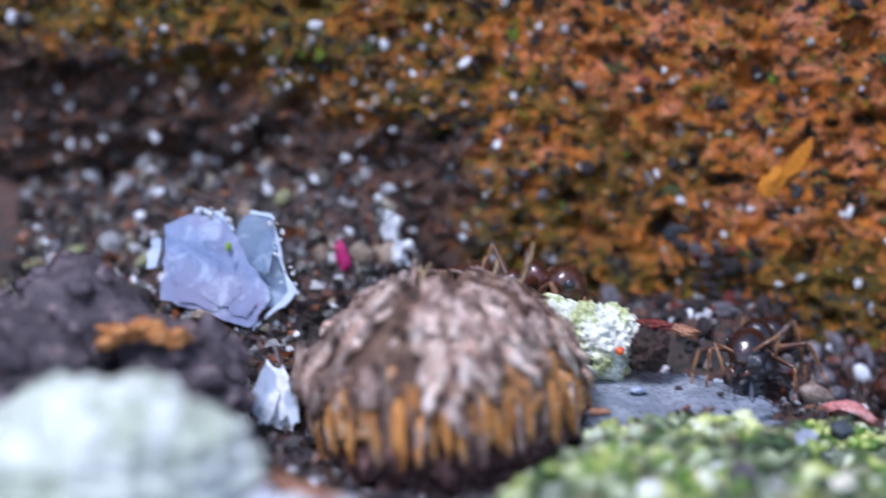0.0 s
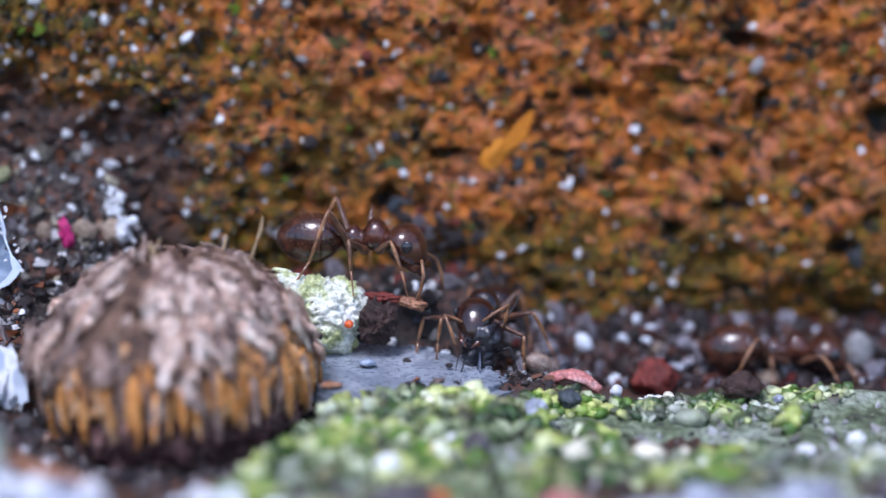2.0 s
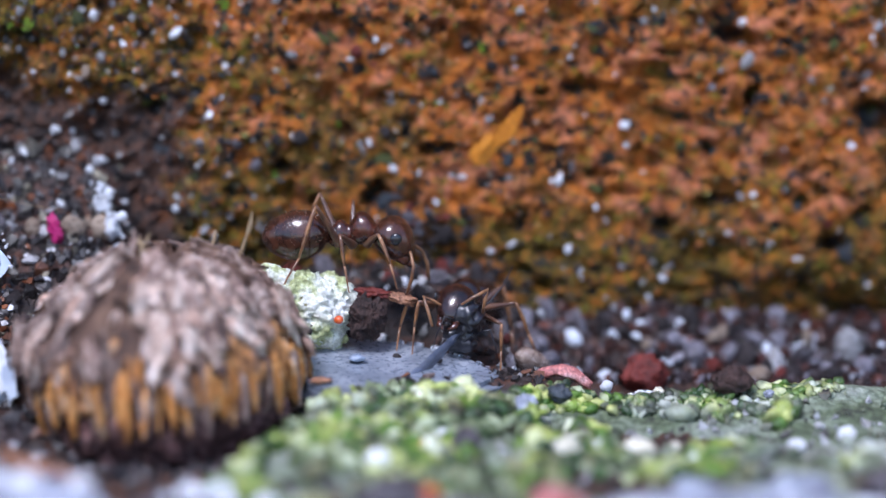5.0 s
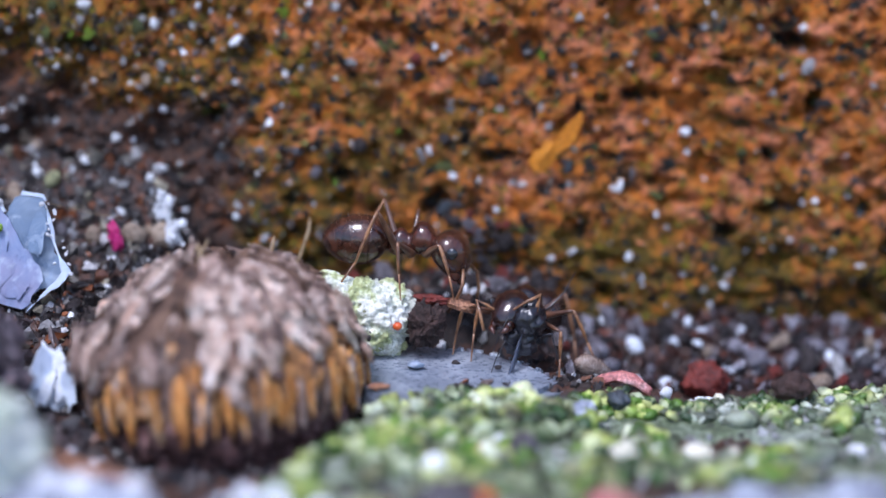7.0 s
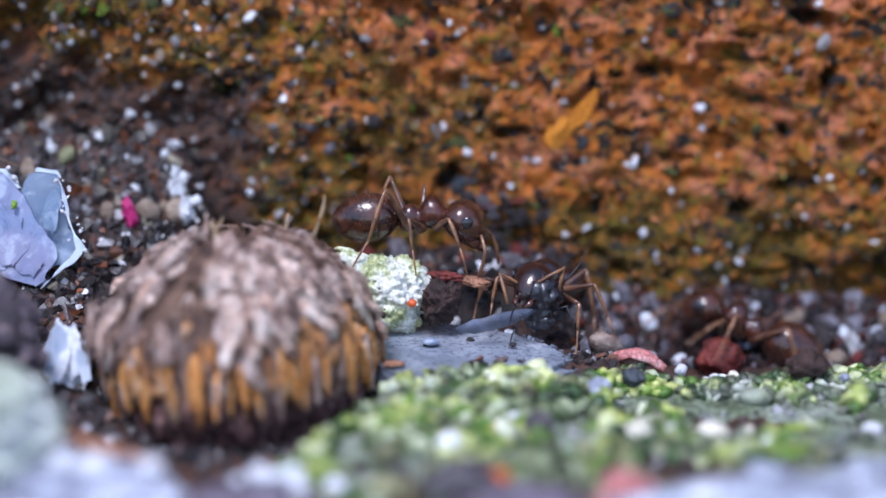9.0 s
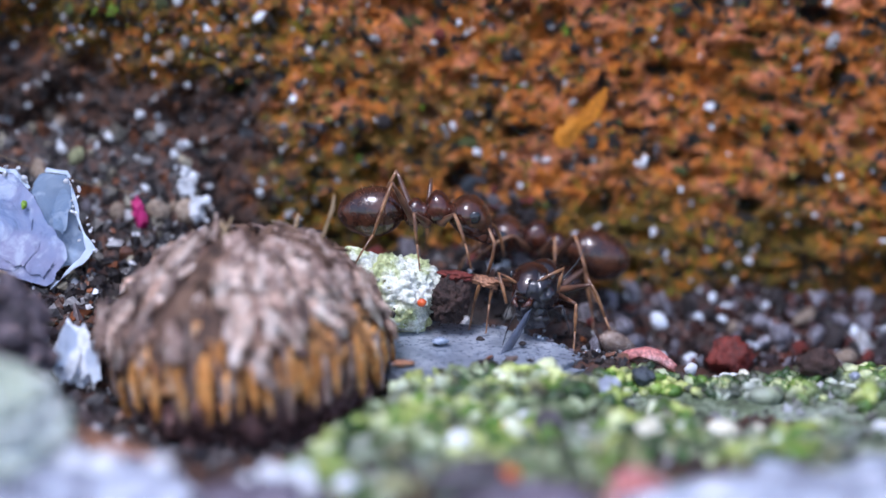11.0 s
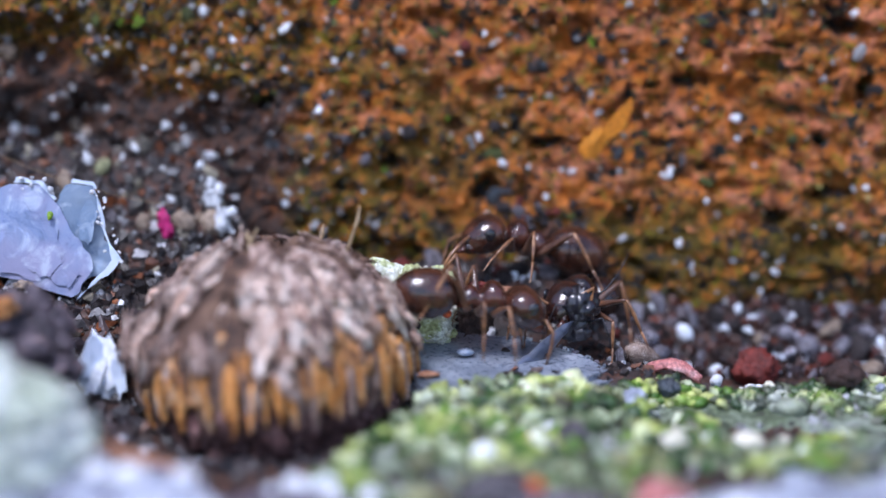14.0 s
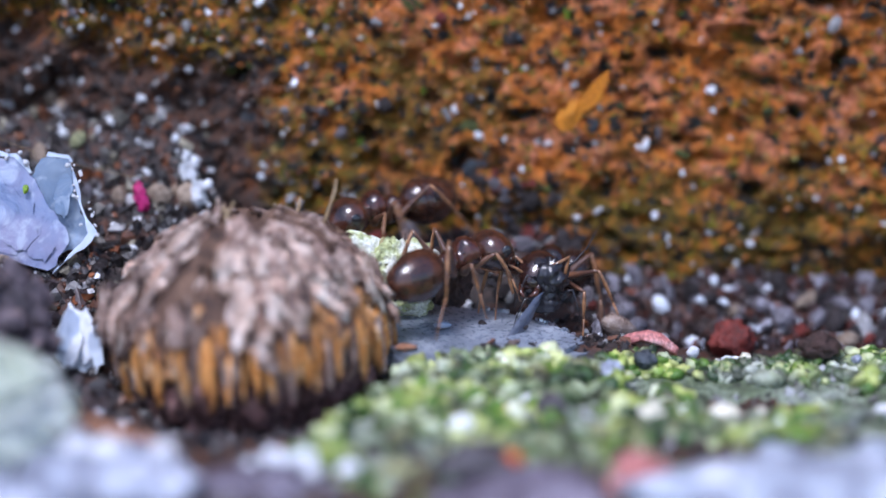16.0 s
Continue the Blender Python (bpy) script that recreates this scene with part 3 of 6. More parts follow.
def on_ground(x, y):
    return float(ground_z(x, y))


def grit_carpet(name, count, place, lo, hi, material, label, seed):
    """A great many tiny grains joined in one mesh."""
    rng = random.Random(seed)
    shapes = []
    for k in range(6):
        bm = crystal(300 + k, 9)
        shapes.append(([v.co.copy() for v in bm.verts], [[v.index for v in f.verts] for f in bm.faces] if bm.verts.index_update() is None else []))
        bm.free()
    verts, faces = [], []
    for _ in range(count):
        x, y, z = place(rng)
        s = lo + (hi - lo) * rng.random() ** 2.2
        q = Euler((rng.uniform(0, 6.3), rng.uniform(0, 6.3), rng.uniform(0, 6.3))).to_matrix()
        co, fc = shapes[rng.randrange(6)]
        base = len(verts)
        c = Vector((x, y, z))
        verts += [c + q @ (p * s) for p in co]
        faces += [[base + i for i in f] for f in fc]
    return thing(name, mesh_of(name, verts, faces, material, False), None, label, "grit", kind="stuff")


def gravel_spot(rng):
    x = rng.uniform(-15, 4.9)
    y = rng.uniform(-2.3, 3.6) if x > -3 else rng.uniform(-0.4, 4.6)
    return x, y, on_ground(x, y) + 0.02


def front_spot(rng):
    x, y = rng.uniform(-15, 0), rng.uniform(-14, -3.5)
    return x, y, on_ground(x, y) + 0.02


def wall_spot(rng):
    x, z = rng.uniform(-16, 15.5), rng.uniform(-2.6, 7.6)
    while x < -3.8 and z < 2.3 - 0.2 * x:
        x, z = rng.uniform(-16, 15.5), rng.uniform(-2.6, 7.6)
    return x, on_wall(x, z) - 0.01, z


def broken_spot(rng):
    """The loose, gritty broken end of the brick."""
    x, z = rng.uniform(-16, -2.5), rng.uniform(0.2, 5.5)
    return x, on_wall(x, z) - 0.01, z


SLOPE_GRIT = island_colours("slope_grit", ((0.0, (0.012, 0.010, 0.010)), (0.42, (0.032, 0.025, 0.023)), (0.54, (0.20, 0.060, 0.018)), (0.62, (0.05, 0.044, 0.040)), (0.76, (0.30, 0.265, 0.19)), (0.81, (0.045, 0.040, 0.040)), (0.92, (0.30, 0.29, 0.29)), (1.0, (0.90, 0.91, 0.95))), 0.3)
# mostly dark stops: the shade of the crack is put into the grain colours
GRAVEL_GRIT = island_colours("gravel_grit", ((0.0, (0.010, 0.008, 0.008)), (0.45, (0.028, 0.015, 0.012)), (0.72, (0.105, 0.026, 0.013)), (0.80, (0.050, 0.038, 0.040)), (0.90, (0.11, 0.09, 0.10)), (0.95, (0.24, 0.22, 0.25)), (0.98, (0.50, 0.54, 0.62)), (1.0, (0.86, 0.89, 0.95))), 0.35, spec=0.35)
MOSS_GRIT = island_colours("moss_grit", ((0.0, (0.03, 0.03, 0.03)), (0.3, (0.10, 0.09, 0.08)), (0.5, (0.20, 0.22, 0.14)), (0.7, (0.30, 0.29, 0.28)), (0.93, (0.42, 0.43, 0.44)), (1.0, (0.66, 0.68, 0.72))), 0.45)
WALL_GRIT = island_colours("wall_grit", ((0.0, (0.015, 0.016, 0.014)), (0.28, (0.035, 0.034, 0.026)), (0.36, (0.10, 0.10, 0.008)), (0.46, (0.26, 0.085, 0.010)), (0.68, (0.46, 0.14, 0.015)), (0.84, (0.50, 0.17, 0.05)), (0.93, (0.16, 0.16, 0.03)), (0.97, (0.40, 0.37, 0.36)), (1.0, (0.75, 0.76, 0.78))), 0.6)
grit_carpet("sand_grit", 4600, gravel_spot, 0.04, 0.22, GRIT, "mixed dark and pale sand grains on the soil", 5)
DARK_CRUMBS = island_colours("dark_crumbs", ((0.0, (0.010, 0.008, 0.009)), (0.55, (0.032, 0.024, 0.026)), (0.80, (0.075, 0.052, 0.050)), (0.95, (0.13, 0.10, 0.10)), (1.0, (0.60, 0.62, 0.66))), 0.32, spec=0.6)
grit_carpet("soil_crumbs", 1800, lambda r: (lambda x, y: (x, y, on_ground(x, y) + 0.05))(r.uniform(-13, -0.8), r.uniform(-6.5, 0.0)), 0.07, 0.34, DARK_CRUMBS, "dark wet soil crumbs round the seed head", 16)
grit_carpet("soil_grit", 2200, front_spot, 0.05, 0.26, GRIT, "dark soil crumbs and sand on the ground", 6)
grit_carpet("wall_grit", 5200, wall_spot, 0.03, 0.135, WALL_GRIT, "dark and orange grit bedded in the brick face", 7)
grit_carpet("gravel_grit", 3000, lambda r: (lambda x, y: (x, y, on_ground(x, y) + 0.05))(r.uniform(4.6, 15.5), r.uniform(1.2, 3.9)), 0.06, 0.24, GRAVEL_GRIT, "reddish and bluish grains, coloured dark for the shade in the crack below the brick", 14)
grit_carpet("slope_grit", 2600, lambda r: (lambda x, y: (x, y, on_ground(x, y) + 0.04))(r.uniform(-15, -3), -0.6 + 5.0 * r.random() ** 1.2), 0.06, 0.28, SLOPE_GRIT, "dark, tan, clear and white grains on the soil slope", 12)
grit_carpet("ledge_grit", 1500, broken_spot, 0.04, 0.17, GRIT, "grit on the broken end of the brick", 8)

rng = random.Random(11)
def clinging_grain(material, x, z, s, label):
    """A grain half sunk in the brick, or lying on the soil where that stands higher."""
    y = on_wall(x, z)
    back = [v for v in np.arange(2.4, y, 0.1) if on_ground(x, v) > z - 0.05]
    grain("quartz_grain", material, s, x, (back[0] if back else y) - s * 0.45, z, rng, label, "quartz grains on the brick")


# the bright grains that stand out on the brick face and its broken end: x, z, size
for x, z, s in ((-15.28, 3.18, 0.07), (-15.26, 5.72, 0.18), (-14.32, 2.03, 0.08), (-14.27, 3.8, 0.18), (-13.95, 3.39, 0.12), (-13.9, 2.49, 0.14), (-13.69, 1.48, 0.09), 
                (-13.58, 2.44, 0.14), (-13.1, 2.95, 0.08), (-13.08, 2.65, 0.12), (-11.75, 2.71, 0.15), (-11.37, 5.48, 0.17), (-10.88, 1.69, 0.12), (-10.76, 2.04, 0.2), 
                (-10.43, 2, 0.1), (-10.25, 1.95, 0.09), (-9.71, 2.4, 0.11), (-8.76, 1.51, 0.15), (-8.59, 3.98, 0.09), (-8.39, 4.29, 0.06), (-8.27, 4.1, 0.09), 
                (-8.25, 4.48, 0.06), (-7.91, 1.53, 0.11), (-7.76, 4.24, 0.08), (-7.59, 1.77, 0.11)):
    clinging_grain(WHITE, x, z, s, "white quartz grain in the broken end of the brick")
for x, z, s in ((-7.58, 5.61, 0.2), (-6.9, 1.27, 0.09), (-6.85, 2.29, 0.21), (-6.66, 0.61, 0.14), (-6.49, 3.28, 0.06), (-6.48, 3.65, 0.06), (-6.45, 2.22, 0.09), 
                (-6.33, 3.64, 0.06), (-6.25, 3.56, 0.07), (-6.01, 3.36, 0.06), (-5.99, 1.37, 0.14), (-5.94, 1.07, 0.11), (-5.89, 5.1, 0.17), (-5.68, 2.97, 0.12), 
                (-4.77, 5.59, 0.11), (-4.49, 5.76, 0.06), (-3.88, 0.39, 0.11), (-3.87, 4.7, 0.16), (-2.55, 0.13, 0.1), (0.45, 4.11, 0.08), (0.92, 2.05, 0.12), 
                (1.43, 3.23, 0.13), (1.52, 1.39, 0.18), (1.86, 4.43, 0.08), (2.14, 1.34, 0.09)):
    clinging_grain(WHITE, x, z, s, "small white quartz grain on the mossy brick")
for x, z, s in ((2.96, 1.21, 0.1), (3.21, 1.2, 0.12), (3.92, -0.61, 0.12), (4.46, -0.46, 0.17), (4.53, 3.85, 0.08), (5.61, 1.16, 0.18), (5.87, 4.16, 0.06), 
                (5.88, -0.57, 0.13), (6.15, -1.09, 0.11), (6.3, 2.71, 0.06), (6.54, 0.48, 0.12), (7.25, -1.03, 0.11), (7.25, 2.51, 0.2), (7.78, 1.26, 0.06), 
                (8.02, -0.9, 0.09), (8.28, -1.32, 0.11), (8.84, -0.52, 0.06), (9.13, 5.01, 0.09), (9.23, -0.16, 0.07), (9.34, 3.45, 0.11), (9.46, 3.47, 0.12), 
                (10.19, 5.04, 0.14), (12.96, 2.03, 0.11), (13.42, -1.47, 0.11), (14.41, 0.5, 0.09)):
    clinging_grain(WHITE, x, z, s, "small white quartz grain stuck to the orange brick")
for x, z, s in ((7.73, 5.05, 0.14), (10.24, 4.42, 0.11), (10.28, 4.14, 0.2), (6.83, 0.11, 0.09), (4.39, 1.23, 0.11), (13.33, 3.72, 0.14), (13.26, 3.43, 0.09), 
                (13.52, 4.99, 0.18), (3.85, 2.62, 0.14), (-4.43, 4.71, 0.09), (1.47, 3, 0.12), (0.7, 1.89, 0.2), (-3.17, -0.13, 0.14), (-2.93, -0.26, 0.12), 
                (-7.66, 5.25, 0.11), (-6.19, 5.25, 0.14), (-4.93, 5.08, 0.12), (-5.7, 4.11, 0.15), (-1.41, 5.54, 0.15), (-1.02, 4.2, 0.14), (-1.67, -0.15, 0.15), 
                (-14.85, 5.69, 0.11), (-11.99, 5.63, 0.11), (-11.79, 4.15, 0.13), (-13.45, 1.47, 0.32)):
    clinging_grain(GLASSY, x, z, s, "cloudy grey quartz grain stuck to the brick")
for x, z, s in ((12.42, -2.25, 0.14), (-1.85, 4.61, 0.17), (-8, 4.28, 0.12), (-6.08, 3.77, 0.18), (-9.2, 2.1, 0.23), (-8.92, 2.02, 0.14), (-4.65, 3.4, 0.1), 
                (-10.75, 4.03, 0.18), (-10.86, 4.09, 0.18), (-10.95, 3.6, 0.15)):
    clinging_grain(TAN, x, z, s, "tan mineral grain stuck to the brick")
for _ in range(60):
    x, z = rng.uniform(-16, 15), rng.uniform(-2.2, 7.4)
    if x < -2.6 and z < 4.2:
        continue
    s = rng.uniform(0.035, 0.085)
    grain("quartz_grain", WHITE if rng.random() < 0.7 else GLASSY, s, x, on_wall(x, z) - s * 0.4, z, rng, "tiny pale quartz grain stuck to the brick", "quartz grains on the brick")
for _ in range(230):
    x, z = rng.uniform(-16, 15), rng.uniform(-2.2, 7.6)
    if x < -2.6 and z < 4.0:
        continue
    s = 0.05 + 0.2 * rng.random() ** 2.2
    grain("dark_grain", rng.choices((DARK, ALGAE, RED, GREY), (0.40, 0.36, 0.12, 0.12))[0], s, x, on_wall(x, z) - s * 0.12, z, rng, "", "", parent=wall)

# dark crumbs that deepen the shade of the brick's pits and pores: x, z, half-width, half-height
def shade_crumbs(x, z, wx, wz, green=0.2):
    """Several flat dark crumbs pressed into the brick round one spot, in place of deeper shade."""
    for _ in range(3 + int(60 * wx * wz + 8 * max(wx, wz))):
        a, r = rng.uniform(0, 6.283), rng.random() ** 0.5 * 0.85
        px, pz = x + wx * r * math.cos(a), z + wz * r * math.sin(a)
        s = rng.uniform(0.30, 0.60) * min(wx, wz) + 0.035
        o = part("crust", grain_mesh(rng.choices((DARK, BLUEBLACK, ALGAE, GREY), (0.50, 0.26, green, 0.04))[0], rng.randrange(5, 10)), None, wall)
        o.matrix_basis = at(px, on_wall(px, pz) + 0.1 * s, pz, 0, rng.uniform(0, 360), 0) @ Matrix.Diagonal((s * rng.uniform(1.0, 1.7), s * 0.6, s, 1))


for x, z, wx, wz in ((9.97, 4.62, 0.56, 0.23), (8.47, 4.2, 0.27, 0.08), (5.95, 3.27, 0.31, 0.17), (5.2, 3.27, 0.19, 0.13), (6.54, 4.9, 0.15, 0.2), (11.8, 4.73, 0.09, 0.25), 
                    (13.72, 2.7, 0.6, 0.27), (10.53, 3.12, 0.24, 0.31), (9.41, 1.83, 0.17, 0.17), (5.36, 1.79, 0.36, 0.12), (6.66, 1.21, 0.4, 0.08), 
                    (10.19, 1.21, 0.29, 0.07), (12.72, -0.55, 0.31, 0.23), (11.82, 0.46, 0.24, 0.21), (9.6, 0.49, 0.43, 0.16), (8.37, -0.06, 0.24, 0.15), 
                    (4.34, 1.72, 0.16, 0.16), (13.29, 0.21, 0.24, 0.16), (8.46, 3.73, 0.12, 0.12), (8.71, 2.72, 0.11, 0.08), (7.7, 2.19, 0.09, 0.09), 
                    (10.34, 2.13, 0.09, 0.09), (13.63, 2.29, 0.4, 0.12), (14.55, 0.79, 0.13, 0.27)):
    shade_crumbs(x, z, wx, wz)
for x, z, wx, wz in ((11.5, 1.22, 0.09, 0.09), (7.97, 5.03, 0.09, 0.08), (-4.37, 3.06, 0.37, 0.27), (-3.35, 3.24, 0.19, 0.11), (-0.15, 4.54, 0.19, 0.16), 
                    (0.49, 4.67, 0.16, 0.15), (0.62, 3.85, 0.13, 0.13), (3.29, 4.43, 0.17, 0.16), (2.36, 3.81, 0.19, 0.16), (1.96, 3.08, 0.4, 0.08), 
                    (2.68, 1.87, 0.4, 0.16), (-1.33, 1.39, 0.29, 0.15), (-1.33, 1.19, 0.27, 0.12), (-0.84, 2.66, 0.17, 0.09), (-0.42, 1.96, 0.11, 0.11), 
                    (-1.4, 2.22, 0.15, 0.15), (1.03, 0.67, 0.37, 0.24), (-0.28, 1.47, 0.15, 0.15), (3.24, 0.1, 0.13, 0.12), (-1.96, 4.11, 0.09, 0.09), 
                    (-1.61, 4.37, 0.12, 0.07), (-2.93, -0.61, 0.33, 0.2), (-4.22, 1.91, 0.2, 0.27), (-3.49, 1.18, 0.16, 0.17), (-2.24, 0.47, 0.2, 0.09)):
    shade_crumbs(x, z, wx, wz)
bud_leaf = bm_mesh("leaf", lump(61, 1.2, 0.5, 0.5, 2, 0.3), BUD)
# bright moss buds sprouting from the brick: x, z, radius
for x, z, r in ((3.76, 4.31, 0.15), (-1.4, 1.17, 0.11), (11.82, 0.46, 0.16), (2.53, 2.99, 0.08), (0.14, 2.5, 0.08), (-2.7, 5.42, 0.13), (-7.48, 4.91, 0.15), 
                (-6.31, 4.34, 0.08), (-7.91, 4.9, 0.08)):
    bud = tagged(new("moss_bud"), "tiny bright green moss bud sprouting from the brick", "moss", "moss buds on the brick")
    bud.matrix_basis = at(x, on_wall(x, z) - 0.03, z)
    for k in range(16):
        o = part("leaf", bud_leaf, None, bud)
        o.matrix_basis = at(rng.gauss(0, r * 0.5), rng.uniform(-0.06, 0.03), rng.gauss(0, r * 0.5), rng.uniform(0, 360), rng.uniform(0, 360), 0) @ Matrix.Scale(r * rng.uniform(0.25, 0.5), 4)

# dark crumbs piled against the brick behind the ants
for _ in range(60):
    x, z = rng.gauss(2.5, 0.55), rng.uniform(-1.5, 0.45)
    s = rng.uniform(0.07, 0.21)
    grain("crumb", rng.choices((DARK, GREY, RED), (0.70, 0.20, 0.10))[0], s, x, on_wall(x, z) - s * 0.5 - 0.12 * max(-z, 0), z, rng, "dark crumb clinging to the foot of the brick", "dark crumbs behind the ants", category="crumb")

# gravel along the foot of the wall
for _ in range(300):
    x = rng.uniform(-14.5, 15)
    left = x < -3.5
    y = rng.uniform(-2.2, 4.4) if left else rng.uniform(-0.2, 3.1) if x < 4.7 else rng.uniform(1.3, 3.5)
    if -2.2 < x < 3.6 and y < 1.0 or x > 4.7 and rng.random() < 0.35:
        continue
    material = rng.choices((WHITE, GLASSY, TAN, GREY, DARK, OLIVE, RED), (0.18, 0.09, 0.12, 0.12, 0.40, 0.06, 0.03))[0]
    if -2.5 < x < 4.7 and material is not DARK:
        material = rng.choice((DARK, GREY, DARK, RED))
    # darker mix in the crack, its shade painted by choice of grain
    if x > 4.7:
        material = rng.choices((ICE, HAZE_GREY, TAN, GREY, DARK, RED), (0.06, 0.15, 0.06, 0.15, 0.50, 0.08))[0]
    if left and material is RED:
        material = GREY
    s = rng.uniform(0.10, 0.34) if material is not WHITE else rng.uniform(0.07, 0.17)
    if left and y > 2.5:
        s *= 0.75
    kind = {ICE: "bluish white quartz", HAZE_GREY: "mauve-grey cloudy quartz", WHITE: "white quartz", GLASSY: "clear glassy quartz", TAN: "tan", GREY: "grey", DARK: "black", OLIVE: "moss-stained", RED: "red brick"}[material]
    grain("sand_grain", material, s, x, y, on_ground(x, y) + s * 0.35, rng, kind + " sand grain on the dark soil below the brick", "sand grains at the foot of the wall")

# single grains in the crack under the brick: x, y, size
for x, y, s in ((5.29, 3, 0.25), (6.01, 3.06, 0.12), (6.01, 2.48, 0.22), (7.05, 3.2, 0.16), (7.36, 3, 0.15), (7.72, 2.8, 0.16), (7.58, 2.58, 0.15), (10.86, 2.5, 0.19), 
                (11.25, 2.2, 0.18), (11.7, 2.31, 0.22), (6.72, 1.5, 0.22), (8.67, 2.85, 0.15)):
    grain("quartz_grain", ICE, s, x, y, on_ground(x, y) + s * 0.5, rng, "bluish white quartz grain in the crack under the brick", "grains in the crack", category="pebble")
for x, y, s in ((5.36, 3.03, 0.44), (4.9, 3.12, 0.37), (6.1, 3.01, 0.19), (7.93, 2.77, 0.13), (8.86, 2.23, 0.29), (10.55, 2.69, 0.32), (6.38, 2.03, 0.16), 
                (8.5, 2.53, 0.25), (9.18, 2.3, 0.22), (9.88, 2.27, 0.26), (11.19, 2.67, 0.29), (11.96, 2.08, 0.26)):
    grain("pebble", HAZE_GREY, s, x, y, on_ground(x, y) + s * 0.5, rng, "cloudy mauve-grey quartz pebble in the crack under the brick", "grains in the crack", category="pebble")
for x, y, s in ((8.95, 3.1, 0.34), (10.29, 2.1, 0.37), (8.24, 2.73, 0.26), (7.25, 2.67, 0.29), (6.76, 2.77, 0.37), (8.34, 2.28, 0.18), (10.19, 2.56, 0.19), 
                (7.92, 2.34, 0.18)):
    grain("pebble", DARK, s, x, y, on_ground(x, y) + s * 0.5, rng, "black crumb in the crack under the brick", "grains in the crack", category="pebble")
for x, y, s in ((9.6, 2.67, 0.32), (11.92, 2.8, 0.26)):
    grain("pebble", TAN, s, x, y, on_ground(x, y) + s * 0.5, rng, "orange-tan pebble in the crack under the brick", "grains in the crack", category="pebble")
for x, y, s in ((7.3, 3.31, 0.1), (9.42, 1.93, 0.22), (10.71, 2.18, 0.22)):
    grain("pebble", RED, s, x, y, on_ground(x, y) + s * 0.5, rng, "red brick crumb in the crack", "grains in the crack", category="pebble")

# larger single pebbles of the gravel: x, y, size, material, words
for x, y, s, material, words in (
        (11.0, 2.0, 0.36, GLASSY, "cloudy quartz pebble in the gravel"), (11.7, 2.2, 0.38, GREY, "grey pebble in the gravel"),
        (4.25, -0.1, 0.30, HAZE_GREY, "grey pebble at the edge of the slate"), (4.75, 0.1, 0.50, CLEARTAN, "translucent tan pebble at the edge of the slate"),
        (6.45, -1.15, 0.19, WHITE, "white pebble at the edge of the moss"), (12.9, 2.4, 0.5, GLASSY, "cloudy quartz pebble in the gravel"),
        (2.6, 2.0, 0.30, GREY, "grey crumb heap pebble behind the ants"), (2.1, 1.6, 0.34, DARK, "dark crumb behind the ants"), (1.2, 0.9, 0.22, WHITE, "white pebble behind the slate"),
        (-5.6, 2.5, 0.42, TAN, "tan quartz pebble on the soil slope"), (-6.3, 2.3, 0.34, TAN, "tan pebble beside the pink chip"), (-4.8, 2.6, 0.30, TAN, "tan pebble on the soil slope"),
        (-12.6, 2.4, 0.40, GLASSY, "glassy pebble on the soil slope"), (-13.4, 2.3, 0.34, OLIVE, "moss-stained pebble on the soil slope"), (-11.6, 2.1, 0.36, OLIVE, "moss-stained pebble behind the mica"),
        (-12.4, 3.3, 0.34, GLASSY, "glassy quartz chip on the slope"), (-9.3, 3.0, 0.34, TAN, "tan pebble on the slope"), (-8.4, 3.2, 0.26, OLIVE, "moss-stained pebble on the slope"), (-11.0, 1.6, 0.24, WHITE, "white chip beside the mica")):
    grain("pebble", material, s, x, y, (on_ground(x, y) if y > -0.5 else -3.04) + s * 0.45, rng, words, "pebbles at the foot of the wall", category="pebble")


def loose_stone(name, seed, x, y, z, sx, sy, sz, material, label, category, turn=(0, 0, 0), sub=4, rough=0.25, freq=1.2, fine=0.05):
    return thing(name, lump(seed, sx, sy, sz, sub, rough, freq, fine), material, label, category, at(x, y, z, *turn))


loose_stone("red_chip", 171, 7.6, 0.9, on_ground(7.6, 0.9) + 0.42, 0.52, 0.42, 0.5, RED, "dark red brick chip in the gravel", "chip", (10, 0, 30), 4, 0.4, 1.7, 0.15)
# dark soil clods at the left, the pale stone and the front stones
def soil_clod(x, y, z, sx, sy, sz, seed, label):
    """A clod of many crumbs baked together round a core."""
    r = random.Random(seed)
    ob = tagged(new("soil_clod"), label, "soil clod")
    ob.matrix_basis = at(x, y, z)
    part("core", lump(seed, sx * 0.86, sy * 0.86, sz * 0.86, 4, 0.25, 1.4, 0.08), CRUMB, ob)
    for k in range(34):
        v = Vector((r.gauss(0, 1), r.gauss(0, 1) - 0.5, r.gauss(0, 1) + 0.2)).normalized()
        s = r.uniform(0.16, 0.46)
        part("crumb", lump(seed * 50 + k, s, s * 0.8, s * 0.75, 3, 0.35, 1.3, 0.12), CRUMB, ob, m=at(v.x * sx * 0.86, v.y * sy * 0.86, v.z * sz * 0.86, r.uniform(0, 90), r.uniform(0, 90), 0))
    return ob


